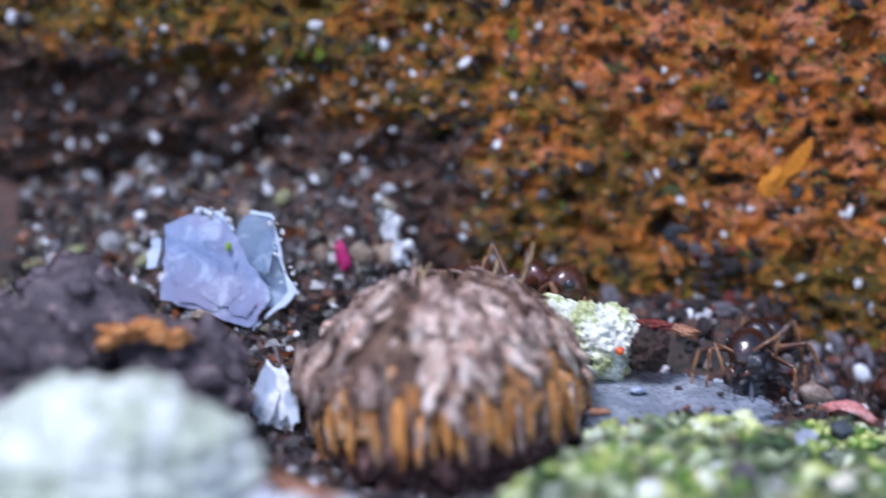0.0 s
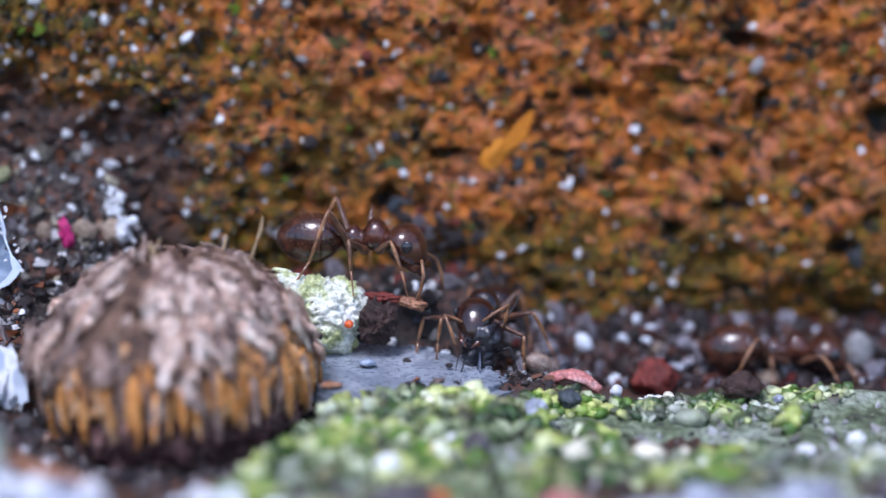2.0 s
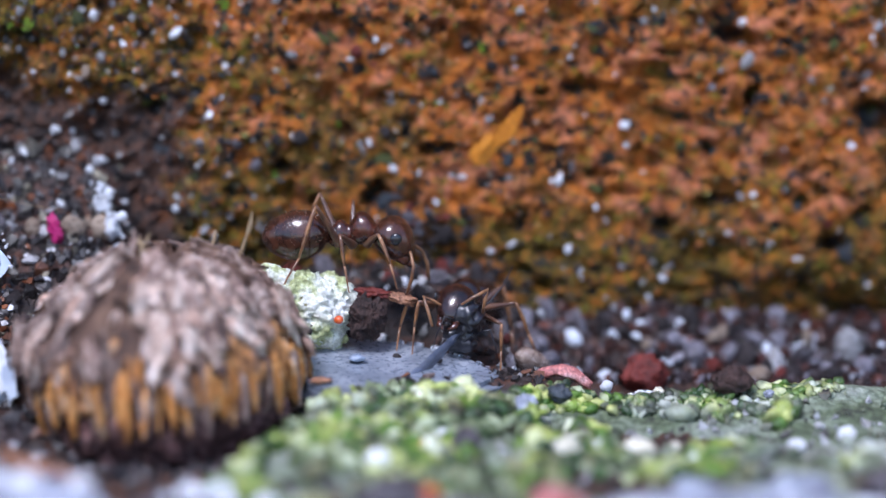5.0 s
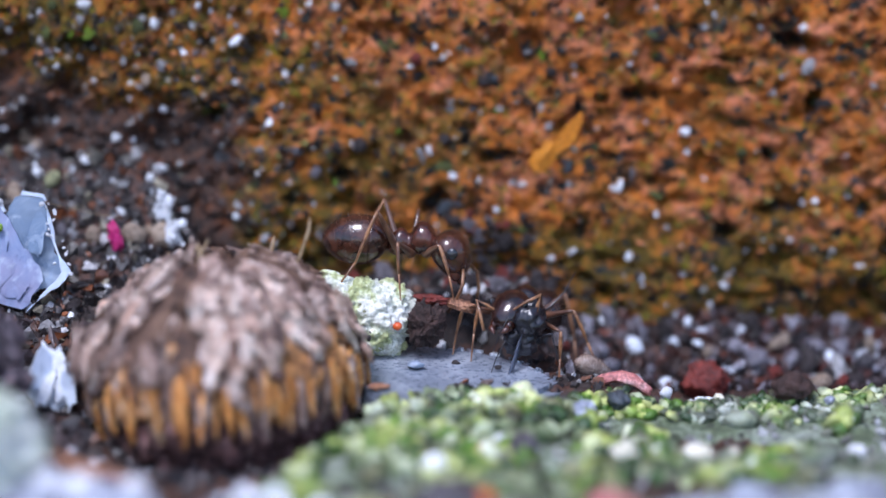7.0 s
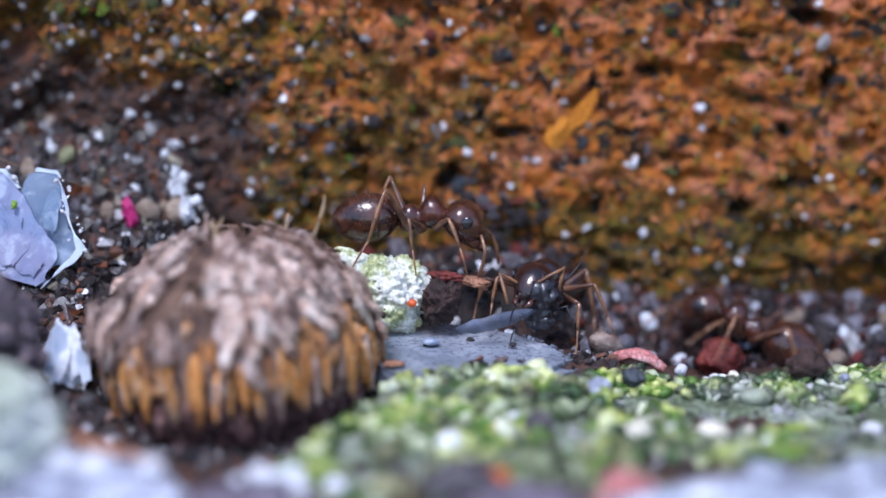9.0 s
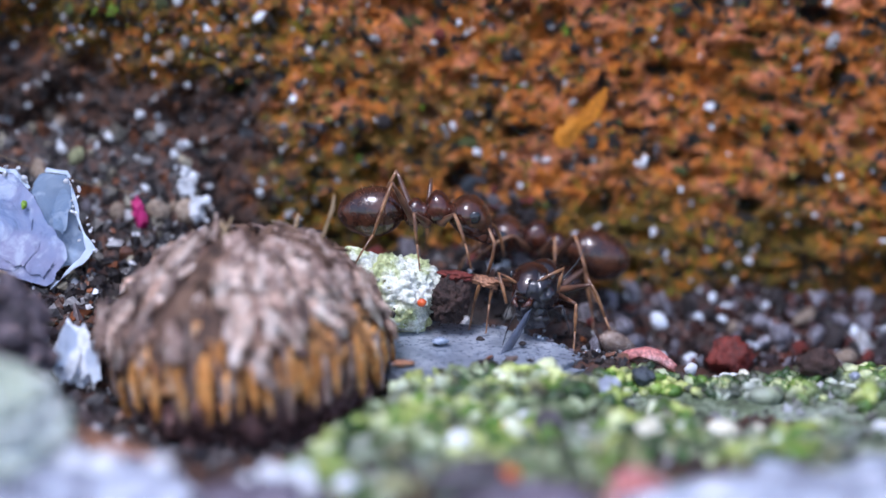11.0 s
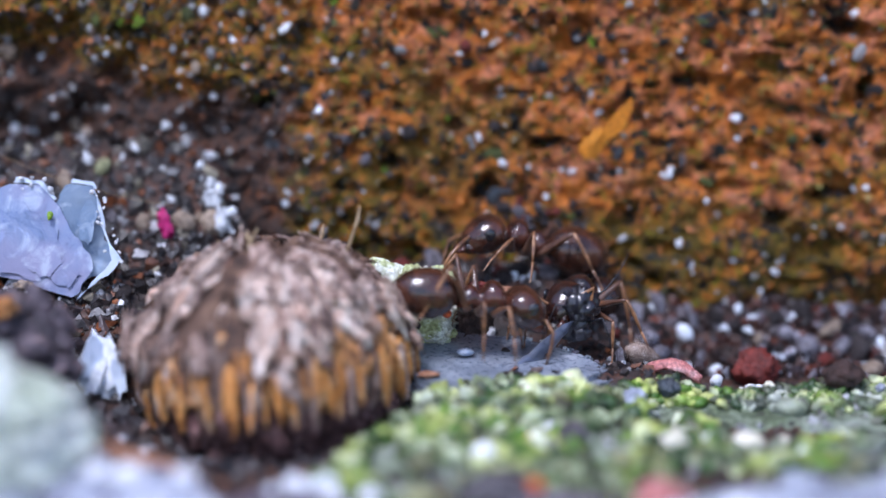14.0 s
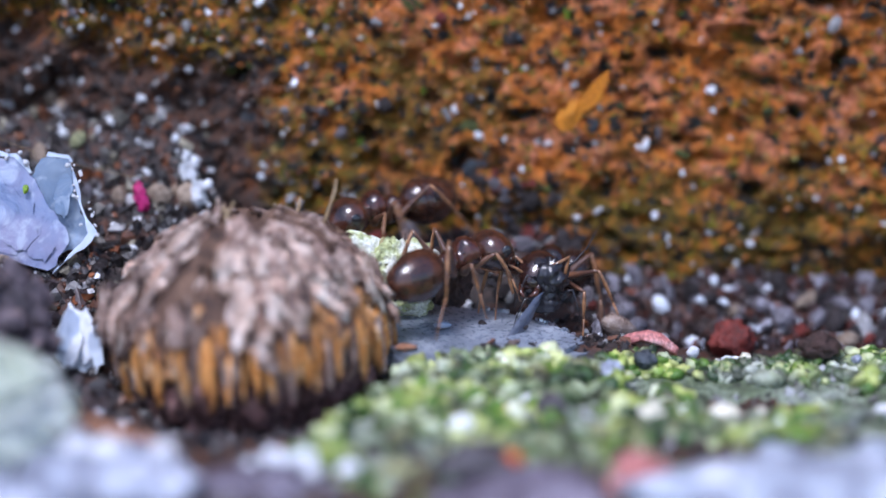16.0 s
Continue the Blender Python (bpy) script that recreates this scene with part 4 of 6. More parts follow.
soil_clod(-12.2, -3.0, -0.75, 2.2, 1.5, 1.85, 2, "dark brown crumbly soil clod on the ground")
soil_clod(-9.75, -3.6, -1.70, 1.6, 1.2, 1.5, 5, "dark mauve-brown soil clod with a rusty stain")
soil_clod(-13.2, -4.5, -1.6, 2.2, 1.4, 1.9, 9, "dark soil clod with pale specks")
r_rust = random.Random(14)
for k in range(16):
    u = r_rust.uniform(-1, 1)
    x, s = -10.55 + 0.95 * u, r_rust.uniform(0.14, 0.34)
    loose_stone("earth_crumb", 14 + k, x, -4.40 + r_rust.uniform(-0.15, 0.15), -0.02 - 0.30 * abs(u) - r_rust.uniform(0, 0.30), s, 0.25, s * r_rust.uniform(0.4, 0.75), RUST, "rust-orange crumb of earth on the dark clod", "earth crumb", (0, r_rust.uniform(-30, 30), r_rust.uniform(0, 90)), 3, 0.5, 1.8, 0.25)
loose_stone("pale_stone", 21, -10.6, -9.2, -2.25, 3.3, 2.2, 2.0, PALE, "pale green lichen-covered stone on the soil", "stone", sub=6, rough=0.24, fine=0.09)
loose_stone("blue_stone", 25, -6.35, -10.4, -3.18, 1.9, 1.5, 0.75, FLATSTONE, "flat blue-grey stone with pale specks", "stone", sub=5, rough=0.2)
loose_stone("blue_stone", 27, -9.5, -11.6, -3.4, 2.2, 1.6, 0.8, FLATSTONE, "flat blue-grey stone with pale specks", "stone", sub=4, rough=0.2)
loose_stone("mauve_stone", 29, -3.3, -9.7, -3.72, 1.75, 1.1, 0.62, MAUVE, "dark mauve-grey stone with white grains on it", "stone", sub=5, rough=0.35, fine=0.12)
loose_stone("pale_flat_stone", 26, 8.9, -10.6, -3.55, 4.6, 1.5, 0.75, BLUESTONE, "flat bluish white stone in front of the moss", "stone", sub=5, rough=0.25, fine=0.06)
loose_stone("mauve_stone", 28, 2.1, -10.4, -3.75, 1.9, 1.3, 0.7, MAUVE, "dark mauve stone in front of the moss", "stone", sub=5, rough=0.28, fine=0.08)
for x, y, z, s in ((-7.0, -10.2, -2.5, 0.34), (-6.3, -10.6, -2.45, 0.40), (-5.2, -10.3, -2.55, 0.26), (-3.05, -9.3, -3.02, 0.26), (-2.66, -9.35, -3.05, 0.20), (-2.36, -9.3, -3.0, 0.24), (-2.2, -9.6, -3.2, 0.22), (-3.5, -9.5, -3.08, 0.14), (-1.5, -9.2, -3.3, 0.26), (-7.2, -8.4, -2.8, 0.24), (-8.1, -8.6, -1.9, 0.34)):
    loose_stone("pale_pebble", int(abs(x * 10)), x, y, z, s, s * 0.9, s * 0.8, WHITE, "white sand pebble lying on the stone", "pebble", sub=2)
thing("twig", tube([(-8.2, -7.9, -2.55), (-7.1, -8.0, -2.68), (-6.0, -8.3, -2.88), (-5.0, -8.6, -3.05)], (0.14, 0.20, 0.19, 0.08), 8), TWIG, "thin rust-brown twig lying on the soil", "twig")


# ---- the mica flake and the white mineral ----
def plate(outline, thick, rng, wobble=0.05):
    """A thin broken plate in the x-z plane, its edge chipped."""
    bm = bmesh.new()
    pts = []
    for (x0, z0), (x1, z1) in zip(outline, outline[1:] + outline[:1]):
        n = max(2, int(math.hypot(x1 - x0, z1 - z0) / 0.18))
        pts += [(x0 + (x1 - x0) * k / n + rng.uniform(-wobble, wobble), z0 + (z1 - z0) * k / n + rng.uniform(-wobble, wobble)) for k in range(n)]
    front = [bm.verts.new((x, 0, z)) for x, z in pts]
    f = bm.faces.new(front)
    ext = bmesh.ops.extrude_face_region(bm, geom=[f])
    for v in ext["geom"]:
        if isinstance(v, bmesh.types.BMVert):
            v.co.y += thick
            v.co.x *= 0.98
    bmesh.ops.recalc_face_normals(bm, faces=bm.faces)
    return bm


rng = random.Random(4)
mica = tagged(new("mica_flake"), "bluish translucent mica flake with pale chipped edges, leaning on the slope", "mineral flake")
mica.matrix_basis = at(-9.3, 0.55, 0.0, -16, 0, -4)
part("plate", plate([(-1.65, 1.15), (-0.95, 1.42), (-0.35, 1.38), (0.02, 0.98), (0.42, 0.35), (0.85, -0.25), (1.0, -0.6), (0.55, -1.32), (-0.2, -1.1), (-1.0, -0.85), (-1.68, -0.7)], 0.12, rng), MICA, mica, smooth=False)
part("plate", plate([(0.12, 1.2), (0.4, 1.48), (0.92, 1.4), (1.1, 0.75), (1.25, 0.1), (1.55, -0.35), (1.3, -0.7), (0.75, -0.9), (0.3, -0.2), (-0.1, 0.5)], 0.12, rng), MICA_GREY, mica, m=at(0, 0.10, 0, 0, 0, 10), smooth=False)
part("plate", plate([(-1.5, 0.2), (-0.6, 0.75), (0.1, 0.3), (0.35, -0.5), (-0.3, -0.95), (-1.2, -0.7)], 0.05, rng), MICA, mica, "cloudy lavender layer", at(0, -0.06, 0, 3, 0, 3), smooth=False)
part("edge", plate([(0.98, 1.3), (1.18, 0.8), (1.33, 0.1), (1.68, -0.4), (1.35, -0.75), (0.6, -1.38), (0.98, -0.95), (1.46, -0.42), (1.22, 0.3), (1.08, 0.8)], 0.16, rng, 0.03), MICA_EDGE, mica, "pale frosted chipped edge", at(0, -0.03, 0), smooth=False)
part("edge", plate([(-0.98, 1.44), (-0.35, 1.42), (-0.02, 1.02), (0.06, 1.06), (-0.3, 1.5), (-0.95, 1.54)], 0.14, rng, 0.03), MICA_EDGE, mica, "pale frosted top edge", at(0, -0.02, 0), smooth=False)
part("edge", plate([(0.38, 1.44), (0.9, 1.36), (1.0, 1.3), (0.92, 1.46), (0.4, 1.54)], 0.14, rng, 0.03), MICA_EDGE, mica, "pale frosted top edge", at(0, 0.08, 0, 0, 0, 10), smooth=False)
part("edge", plate([(-1.9, 0.75), (-1.65, 0.8), (-1.72, 0.1), (-2.0, 0.0)], 0.2, rng, 0.04), MICA_EDGE, mica, "white chip at the flake's side", at(-0.12, 0.1, 0), smooth=False)

def ragged(cx, cz, rx, rz, n, r):
    """A torn outline round a centre."""
    return [(cx + rx * r.uniform(0.7, 1.15) * math.cos(a), cz + rz * r.uniform(0.7, 1.15) * math.sin(a)) for a in (2 * math.pi * (k + r.uniform(-0.25, 0.25)) / n for k in range(n))]


r_mica = random.Random(8)
# thin sheets split off the flake's face, one over another
for cx, cz, rx, rz, material in ((-0.9, 0.35, 0.6, 0.65, MICA), (-0.25, -0.45, 0.5, 0.42, MICA), (0.35, -0.75, 0.35, 0.3, MICA), (0.85, 0.45, 0.2, 0.6, MICA_GREY)):
    part("plate", plate(ragged(cx, cz, rx, rz, 13, r_mica), 0.012, r_mica, 0.05), material, mica, m=at(0, -0.07 - 0.01 * r_mica.random(), 0, r_mica.uniform(-2, 3), 0, r_mica.uniform(-3, 3)), smooth=False)
# frosted granules along the broken rim
for k in range(26):
    u = r_mica.random()
    x, z = (1.05 + 0.55 * u, 1.15 - 1.6 * u) if k % 3 else (-0.95 + 1.0 * u, 1.46 - 0.3 * u * u)
    o = part("granule", grain_mesh(WHITE, r_mica.randrange(8)), None, mica)
    o.matrix_basis = at(x + r_mica.gauss(0, 0.09), r_mica.uniform(-0.14, 0.02), z + r_mica.gauss(0, 0.09), r_mica.uniform(0, 360), r_mica.uniform(0, 360), 0) @ Matrix.Scale(r_mica.uniform(0.03, 0.085), 4)
thing("green_speck", lump(36, 0.07, 0.05, 0.10, 3, 0.4), BUD, "green speck of algae on the mica flake", "algae", mica.matrix_basis @ at(-0.05, -0.14, 0.62))
thing("tan_crumb", lump(37, 0.24, 0.14, 0.12, 3, 0.45, 1.6, 0.15), TAN, "tan crumb lying against the mica flake", "crumb", mica.matrix_basis @ at(-0.62, -0.28, -1.06))

mineral = tagged(new("white_mineral"), "white glassy mineral splinter standing in the dark soil", "mineral")
mineral.matrix_basis = at(-7.84, -2.1, -2.32, -22, 6, 8) @ Matrix.Diagonal((1.22, 1.1, 1.08, 1))
part("plate", plate([(-0.25, 0.8), (0.1, 0.5), (0.42, 0.15), (0.5, -0.35), (0.3, -0.75), (-0.15, -0.6), (-0.5, -0.3), (-0.42, 0.2)], 0.3, rng, 0.06), ICE, mineral, smooth=False)
part("plate", plate([(-0.2, 0.6), (0.15, 0.3), (0.25, -0.4), (-0.1, -0.55), (-0.3, -0.1)], 0.18, rng, 0.05), MICA_EDGE, mineral, m=at(-0.05, -0.12, 0, 0, 0, 12), smooth=False)

for k, (dx, dz, h, a) in enumerate(((-0.28, 0.1, 0.5, 8), (0.12, 0.05, 0.62, -6), (0.3, -0.25, 0.4, -16), (-0.1, -0.3, 0.45, 14))):
    part("splinter", plate([(-0.10, -h), (0.08, -h * 0.8), (0.12, h * 0.5), (0.0, h), (-0.12, h * 0.4)], 0.12, rng, 0.03), (MICA_EDGE, ICE)[k % 2], mineral, m=at(dx, -0.17 - 0.02 * k, dz, 0, a, 14 - 10 * k), smooth=False)

# small coloured crumbs on the slope
thing("pink_chip", lump(31, 0.16, 0.12, 0.34, 4, 0.55, 2.0, 0.2), MAGENTA, "magenta painted chip on the soil slope", "chip", at(-6.75, 2.0, 0.12, 0, -14, 0))
def white_crust(x, y, z, wide, high, lean, count, seed, label):
    """White granules caked together in an upright crust."""
    r = random.Random(seed)
    ob = tagged(new("white_crust"), label, "crust")
    ob.matrix_basis = at(x, y, z, 0, lean, 0)
    for _ in range(count):
        s = r.uniform(0.07, 0.16)
        o = part("granule", grain_mesh(WHITE, r.randrange(8)), None, ob)
        o.matrix_basis = at(r.gauss(0, wide * 0.5), r.uniform(-0.1, 0.05), r.uniform(-high, high), r.uniform(0, 360), r.uniform(0, 360), 0) @ Matrix.Scale(s, 4)
    return ob


white_crust(-5.35, 2.3, 0.05, 0.16, 0.42, 8, 22, 33, "white granular crust standing on the soil slope")
white_crust(-5.62, 2.5, 0.80, 0.26, 0.28, 35, 18, 34, "white granular crust on the soil slope")
white_crust(14.05, on_wall(14, 4.7) - 0.08, 4.75, 0.2, 0.6, 0, 26, 35, "white granular crust hanging on the brick face")
r_amber = random.Random(19)
amber = tagged(new("amber_flake"), "ragged amber-orange flake peeling off the brick", "flake")
amber.matrix_basis = at(3.98, on_wall(3.98, 2.30) - 0.22, 2.30, 8, 0, -6) @ Matrix.Diagonal((1.08, 1.1, 1.14, 1))
part("sheet", plate([(-0.62, -0.54), (-0.45, -0.24), (-0.3, -0.17), (-0.02, -0.03), (0.27, 0.35), (0.67, 0.66), (0.59, 0.23), (0.24, -0.19), (0.07, -0.29), (-0.07, -0.54), (-0.36, -0.71)], 0.07, r_amber, 0.05), AMBER, amber, smooth=False)
part("peel", plate([(-0.52, -0.36), (-0.18, -0.30), (0.05, 0.05), (-0.10, 0.10), (-0.30, -0.12)], 0.04, r_amber, 0.04), AMBER, amber, "lifted scrap", at(-0.04, -0.05, 0.0, -10, 0, 14), smooth=False)
thing("hair", tube(curved((-10.9, 2.2, 1.9), (-6.6, 1.6, 0.7), (0, -0.3, -0.12), 12), [0.007] * 13, 5), STRAW, "fine pale hair lying over the slope", "hair")
thing("fibre", tube([(-2.35, -1.6, 0.0), (-2.15, -1.5, 0.35), (-2.02, -1.5, 0.75), (-1.93, -1.5, 1.0), (-1.9, -1.5, 1.3)], (0.04, 0.045, 0.04, 0.05, 0.02), 6), STRAW, "crooked dry fibre standing behind the seed head", "fibre")


DARKHUSK = grainy("black_brown_husk", ((0.3, (0.014, 0.008, 0.007)), (0.6, (0.07, 0.035, 0.028))), 2.5, 0.7, 0.12)
# ---- slate, lichen stone and what lies on them ----
def slab(outline, top, thick, rng):
    bm, pts = bmesh.new(), []
    for (x0, y0), (x1, y1) in zip(outline, outline[1:] + outline[:1]):
        n = max(2, int(math.hypot(x1 - x0, y1 - y0) / 0.15))
        pts += [(x0 + (x1 - x0) * k / n + rng.uniform(-0.03, 0.03), y0 + (y1 - y0) * k / n + rng.uniform(-0.03, 0.03)) for k in range(n)]
    f = bm.faces.new([bm.verts.new((x, y, top)) for x, y in pts])
    ext = bmesh.ops.extrude_face_region(bm, geom=[f])
    for v in ext["geom"]:
        if isinstance(v, bmesh.types.BMVert):
            v.co.z -= thick
    bmesh.ops.recalc_face_normals(bm, faces=bm.faces)
    return bm


slate = tagged(new("slate_chip"), "flat blue-grey slate chip split in layers, lying on the soil", "slate")
slate.matrix_basis = at(0, 0, -2.27, 7.0, 3.0, 0)
part("upper_layer", slab([(-1.0, -0.1), (-0.6, 0.45), (0.3, 0.6), (1.6, 0.45), (2.6, 0.05), (3.4, -0.55), (3.9, -1.4), (2.6, -2.6), (0.2, -3.15), (-0.75, -2.25)], 0, 0.14, rng), SLATE, slate, smooth=False)
part("lower_layer", slab([(-1.0, -0.2), (-0.6, 0.35), (0.4, 0.66), (1.7, 0.52), (2.75, 0.08), (3.6, -0.62), (4.15, -1.5), (2.8, -2.72), (0.2, -3.2), (-0.75, -2.3)], -0.145, 0.26, rng), SLATE, slate, "rougher lower layer", smooth=False)
# splinters and dust along its broken far edge, and a few flakes lifted off the top
for k in range(30):
    u = rng.random()
    x, y = (1.6 + 2.3 * u, 0.42 - 1.7 * u * u) if k < 20 else (rng.uniform(0, 3), rng.uniform(-1.6, 0.2))
    r = rng.uniform(0.04, 0.11) if k < 20 else rng.uniform(0.10, 0.22)
    part("splinter", slab([(r * q * math.cos(a), 0.6 * r * q * math.sin(a)) for a, q in ((2 * math.pi * j / 7, rng.uniform(0.6, 1.3)) for j in range(7))], 0.012 if k > 19 else 0.05, 0.012 if k > 19 else 0.08, random.Random(k)),
         (SLATE, ICE, HAZE_GREY)[k % 3] if k < 20 else SLATE, slate, m=at(x, y, 0.004, rng.uniform(-6, 6) if k < 20 else 0, rng.uniform(-6, 6) if k < 20 else 0, rng.uniform(0, 360)), smooth=False)
lichen = tagged(new("lichen_stone"), "small stone crusted with white and yellow-green lichen, on the slate", "stone")
lichen.matrix_basis = at(-0.72, 0.05, -1.45)
part("stone", lump(41, 1.3, 0.75, 0.95, 6, 0.24, 1.4, 0.14), LICHEN, lichen)
lichen_bits = [bm_mesh("granule", lump(440 + k, 1.0, 0.8, 0.7, 2, 0.4), m) for k, m in enumerate((LICHEN, CREAM, OLIVE, LICHEN, DARK))]
r_lichen = random.Random(31)
for k in range(150):
    v = Vector((r_lichen.gauss(0, 1), -abs(r_lichen.gauss(0, 1)), r_lichen.gauss(0, 1) + 0.2)).normalized()
    hit, q, nrm, _ = lichen.children[0].closest_point_on_mesh(Vector((v.x * 1.3, v.y * 0.75, v.z * 0.95)) * MM)
    part("granule", r_lichen.choices(lichen_bits, (0.36, 0.24, 0.20, 0.12, 0.08))[0], None, lichen, m=Matrix.Translation(q) @ Euler((r_lichen.uniform(0, 6), r_lichen.uniform(0, 6), 0)).to_matrix().to_4x4() @ Matrix.Scale(r_lichen.uniform(0.03, 0.10), 4))
part("crust", lump(42, 0.55, 0.4, 0.42, 4, 0.3, 1.6, 0.10), LICHEN, lichen, m=at(-0.62, -0.05, 0.72, 0, 20, 0))
part("crust", lump(43, 0.42, 0.35, 0.3, 4, 0.3, 1.6, 0.10), LICHEN, lichen, m=at(0.52, -0.22, -0.48))
thing("red_mite", lump(44, 0.11, 0.10, 0.10, 3, 0.08), MITE, "tiny orange-red round mite on the lichen stone", "mite", at(0.12, -0.72, -1.45))
thing("black_splinter", tube([(-0.58, -0.68, -1.85), (-0.55, -0.72, -1.72), (-0.52, -0.70, -1.58)], (0.045, 0.06, 0.035), 6), DARK, "black splinter on the lichen stone", "splinter")
thing("brown_husk", lump(46, 0.40, 0.32, 0.52, 5, 0.4, 2.2, 0.22), DARKHUSK, "dark brown fibrous husk beside the lichen stone", "husk", at(0.80, -0.3, -1.5))
thing("red_scrap", lump(47, 0.36, 0.16, 0.12, 4, 0.5, 2.4, 0.2), RED, "red-brown scrap resting on the husk", "scrap", at(0.95, -0.25, -0.92, 0, 8, 0))
thing("red_scrap", lump(48, 0.36, 0.15, 0.13, 4, 0.5, 2.2, 0.2), TWIG, "orange-brown scrap beside the lichen stone", "scrap", at(1.6, -0.2, -1.05, 0, 14, 0))
thing("clear_bead", lump(49, 0.20, 0.19, 0.09, 3, 0.2), HAZE, "cloudy pale bead of quartz on the slate", "grain", at(0.55, -1.0, -2.30))
thing("orange_chip", lump(50, 0.24, 0.16, 0.06, 3, 0.45, 1.5, 0.2), TWIG, "rusty orange chip at the foot of the seed head", "chip", at(-0.30, -2.45, -2.46, 0, 0, 12))
for x, y, s in ((0.2, -0.6, 0.06), (1.5, -0.5, 0.07), (-0.2, -0.7, 0.05), (2.5, -0.9, 0.06)):
    thing("black_crumb", lump(int(60 + x * 10), s * 1.6, s, s, 2, 0.3), DARK, "black crumb lying on the slate", "crumb", at(x, y, -2.40))


# ---- the moss bank in front ----
def moss_back(x):
    """How far the moss runs back past the end of the slate."""
    return 1.3 * step01(3.6, 5.2, x)


def moss_z(x, y):
    x, y = np.asarray(x, float), np.asarray(y, float)
    back = moss_back(x) * step01(-6.5, -4.0, y)
    y = y - back
    z = -2.63 - 0.26 * back + 0.24 * np.exp(-((x - 5.2) / 0.9) ** 2) * step01(-3.4, -2.6, y) + 0.16 * step01(8.8, 10.2, x) * step01(-3.4, -2.6, y) - 0.12 * step01(4.5, 7, x) - 0.04 * step01(8, 11, x) - 0.17 * np.clip(-3.0 - y, 0, 60) + 0.16 * fbm(x * 0.55, y * 0.55, 61, 3) + 0.05 * fbm(x * 3, y * 3, 64, 2)
    z = z - 1.1 * step01(-2.7, -1.7, y)
    z = z - 0.26 * (1 - step01(3.6, 6.0, x)) * step01(-6.5, -3.5, y) - 0.12 * step01(2.5, 4.5, x) * (1 - step01(7, 10, x))
    edge = -0.62 - 0.46 * np.clip(-2.6 - y, 0, 9) + 0.35 * vnoise(y * 0.9, y * 0.2, 66)
    return z - 1.6 * step01(edge + 0.75, edge - 0.35, x)


moss = tagged(new("moss_bank"), "green and yellow moss cushion with grey dirt", "moss")
part("bed", grid_mesh("bed", np.concatenate([np.arange(-5.5, 16, 0.14), 16 + np.geomspace(0.6, 60, 10)]), np.concatenate([-11 - np.geomspace(0.6, 50, 12)[::-1], np.arange(-11, -0.1, 0.14)]),
                      lambda u, v: (u, v, moss_z(u, v)), MOSS_BED), None, moss)


def moss_tufts(count, seed):
    """Small rounded leaf lobes crowded over the moss bed, thicker in clumps."""
    rng = random.Random(seed)
    shapes = []
    for k in range(5):
        bm = lump(70 + k, 1.15, 0.8, 0.30 + 0.12 * k, 2 if k < 2 else 1, 0.45)
        bm.verts.index_update()
        shapes.append(([v.co.copy() for v in bm.verts], [[v.index for v in f.verts] for f in bm.faces]))
        bm.free()
    verts, faces = [], []
    while count:
        x = rng.uniform(-4.8, 15.5)
        y = -2.1 + float(moss_back(x)) - 10 * rng.random() ** 1.5
        z = float(moss_z(x, y))
        if z < -3.4 - 0.17 * max(-3 - y, 0) + 0.1 or float(vnoise(np.array(x * 0.8), np.array(y * 0.8), 80)) + 0.34 * (-3.2 - y) / 6 + 0.055 * max(x - 4, 0) > rng.uniform(-0.25, 0.7):
            continue
        count -= 1
        s = (0.07 + 0.30 * rng.random() ** 1.8) * (0.62 if x > 3.8 and y > -2.6 else 1.0)
        q = Euler((rng.uniform(-1, 1), rng.uniform(-1, 1), rng.uniform(0, 6.3))).to_matrix()
        co, fc = shapes[rng.randrange(5)]
        base, c = len(verts), Vector((x, y, z + 0.3 * s))
        verts += [c + q @ (p * s) for p in co]
        faces += [[base + i for i in f] for f in fc]
    return mesh_of("leaves", verts, faces, MOSS, True)


r_lobe = random.Random(21)
lobe_shapes = [bm_mesh("lobe", lump(150 + k, 1.0, 0.8, 0.7, 3, 0.35, 1.4, 0.1), mt) for k, mt in enumerate((MOSS_BED, OLIVE, ALGAE, MOSS_BED, OLIVE))]
for _ in range(90):
    x, y = r_lobe.uniform(-0.5, 14.5), -2.9 - 6.5 * r_lobe.random()
    z, s = float(moss_z(x, y)), r_lobe.uniform(0.14, 0.34)
    if z > -3.5 - 0.17 * max(-3 - y, 0) + 0.6:
        part("lobe", r_lobe.choice(lobe_shapes), None, moss, m=at(x, y, z + 0.12, r_lobe.uniform(-30, 30), r_lobe.uniform(-30, 30), r_lobe.uniform(0, 360)) @ Matrix.Scale(s, 4))
tagged(part("leaves", moss_tufts(6200, 3), None, moss), kind="stuff")
grit_carpet("moss_grit", 1300, lambda r: (lambda x, y: (x, y, float(moss_z(x, y)) + 0.05))(r.uniform(-1, 15), -1.4 - 9.7 * r.random() ** 0.8), 0.05, 0.24, MOSS_GRIT, "grey and white sand scattered over the moss", 9)
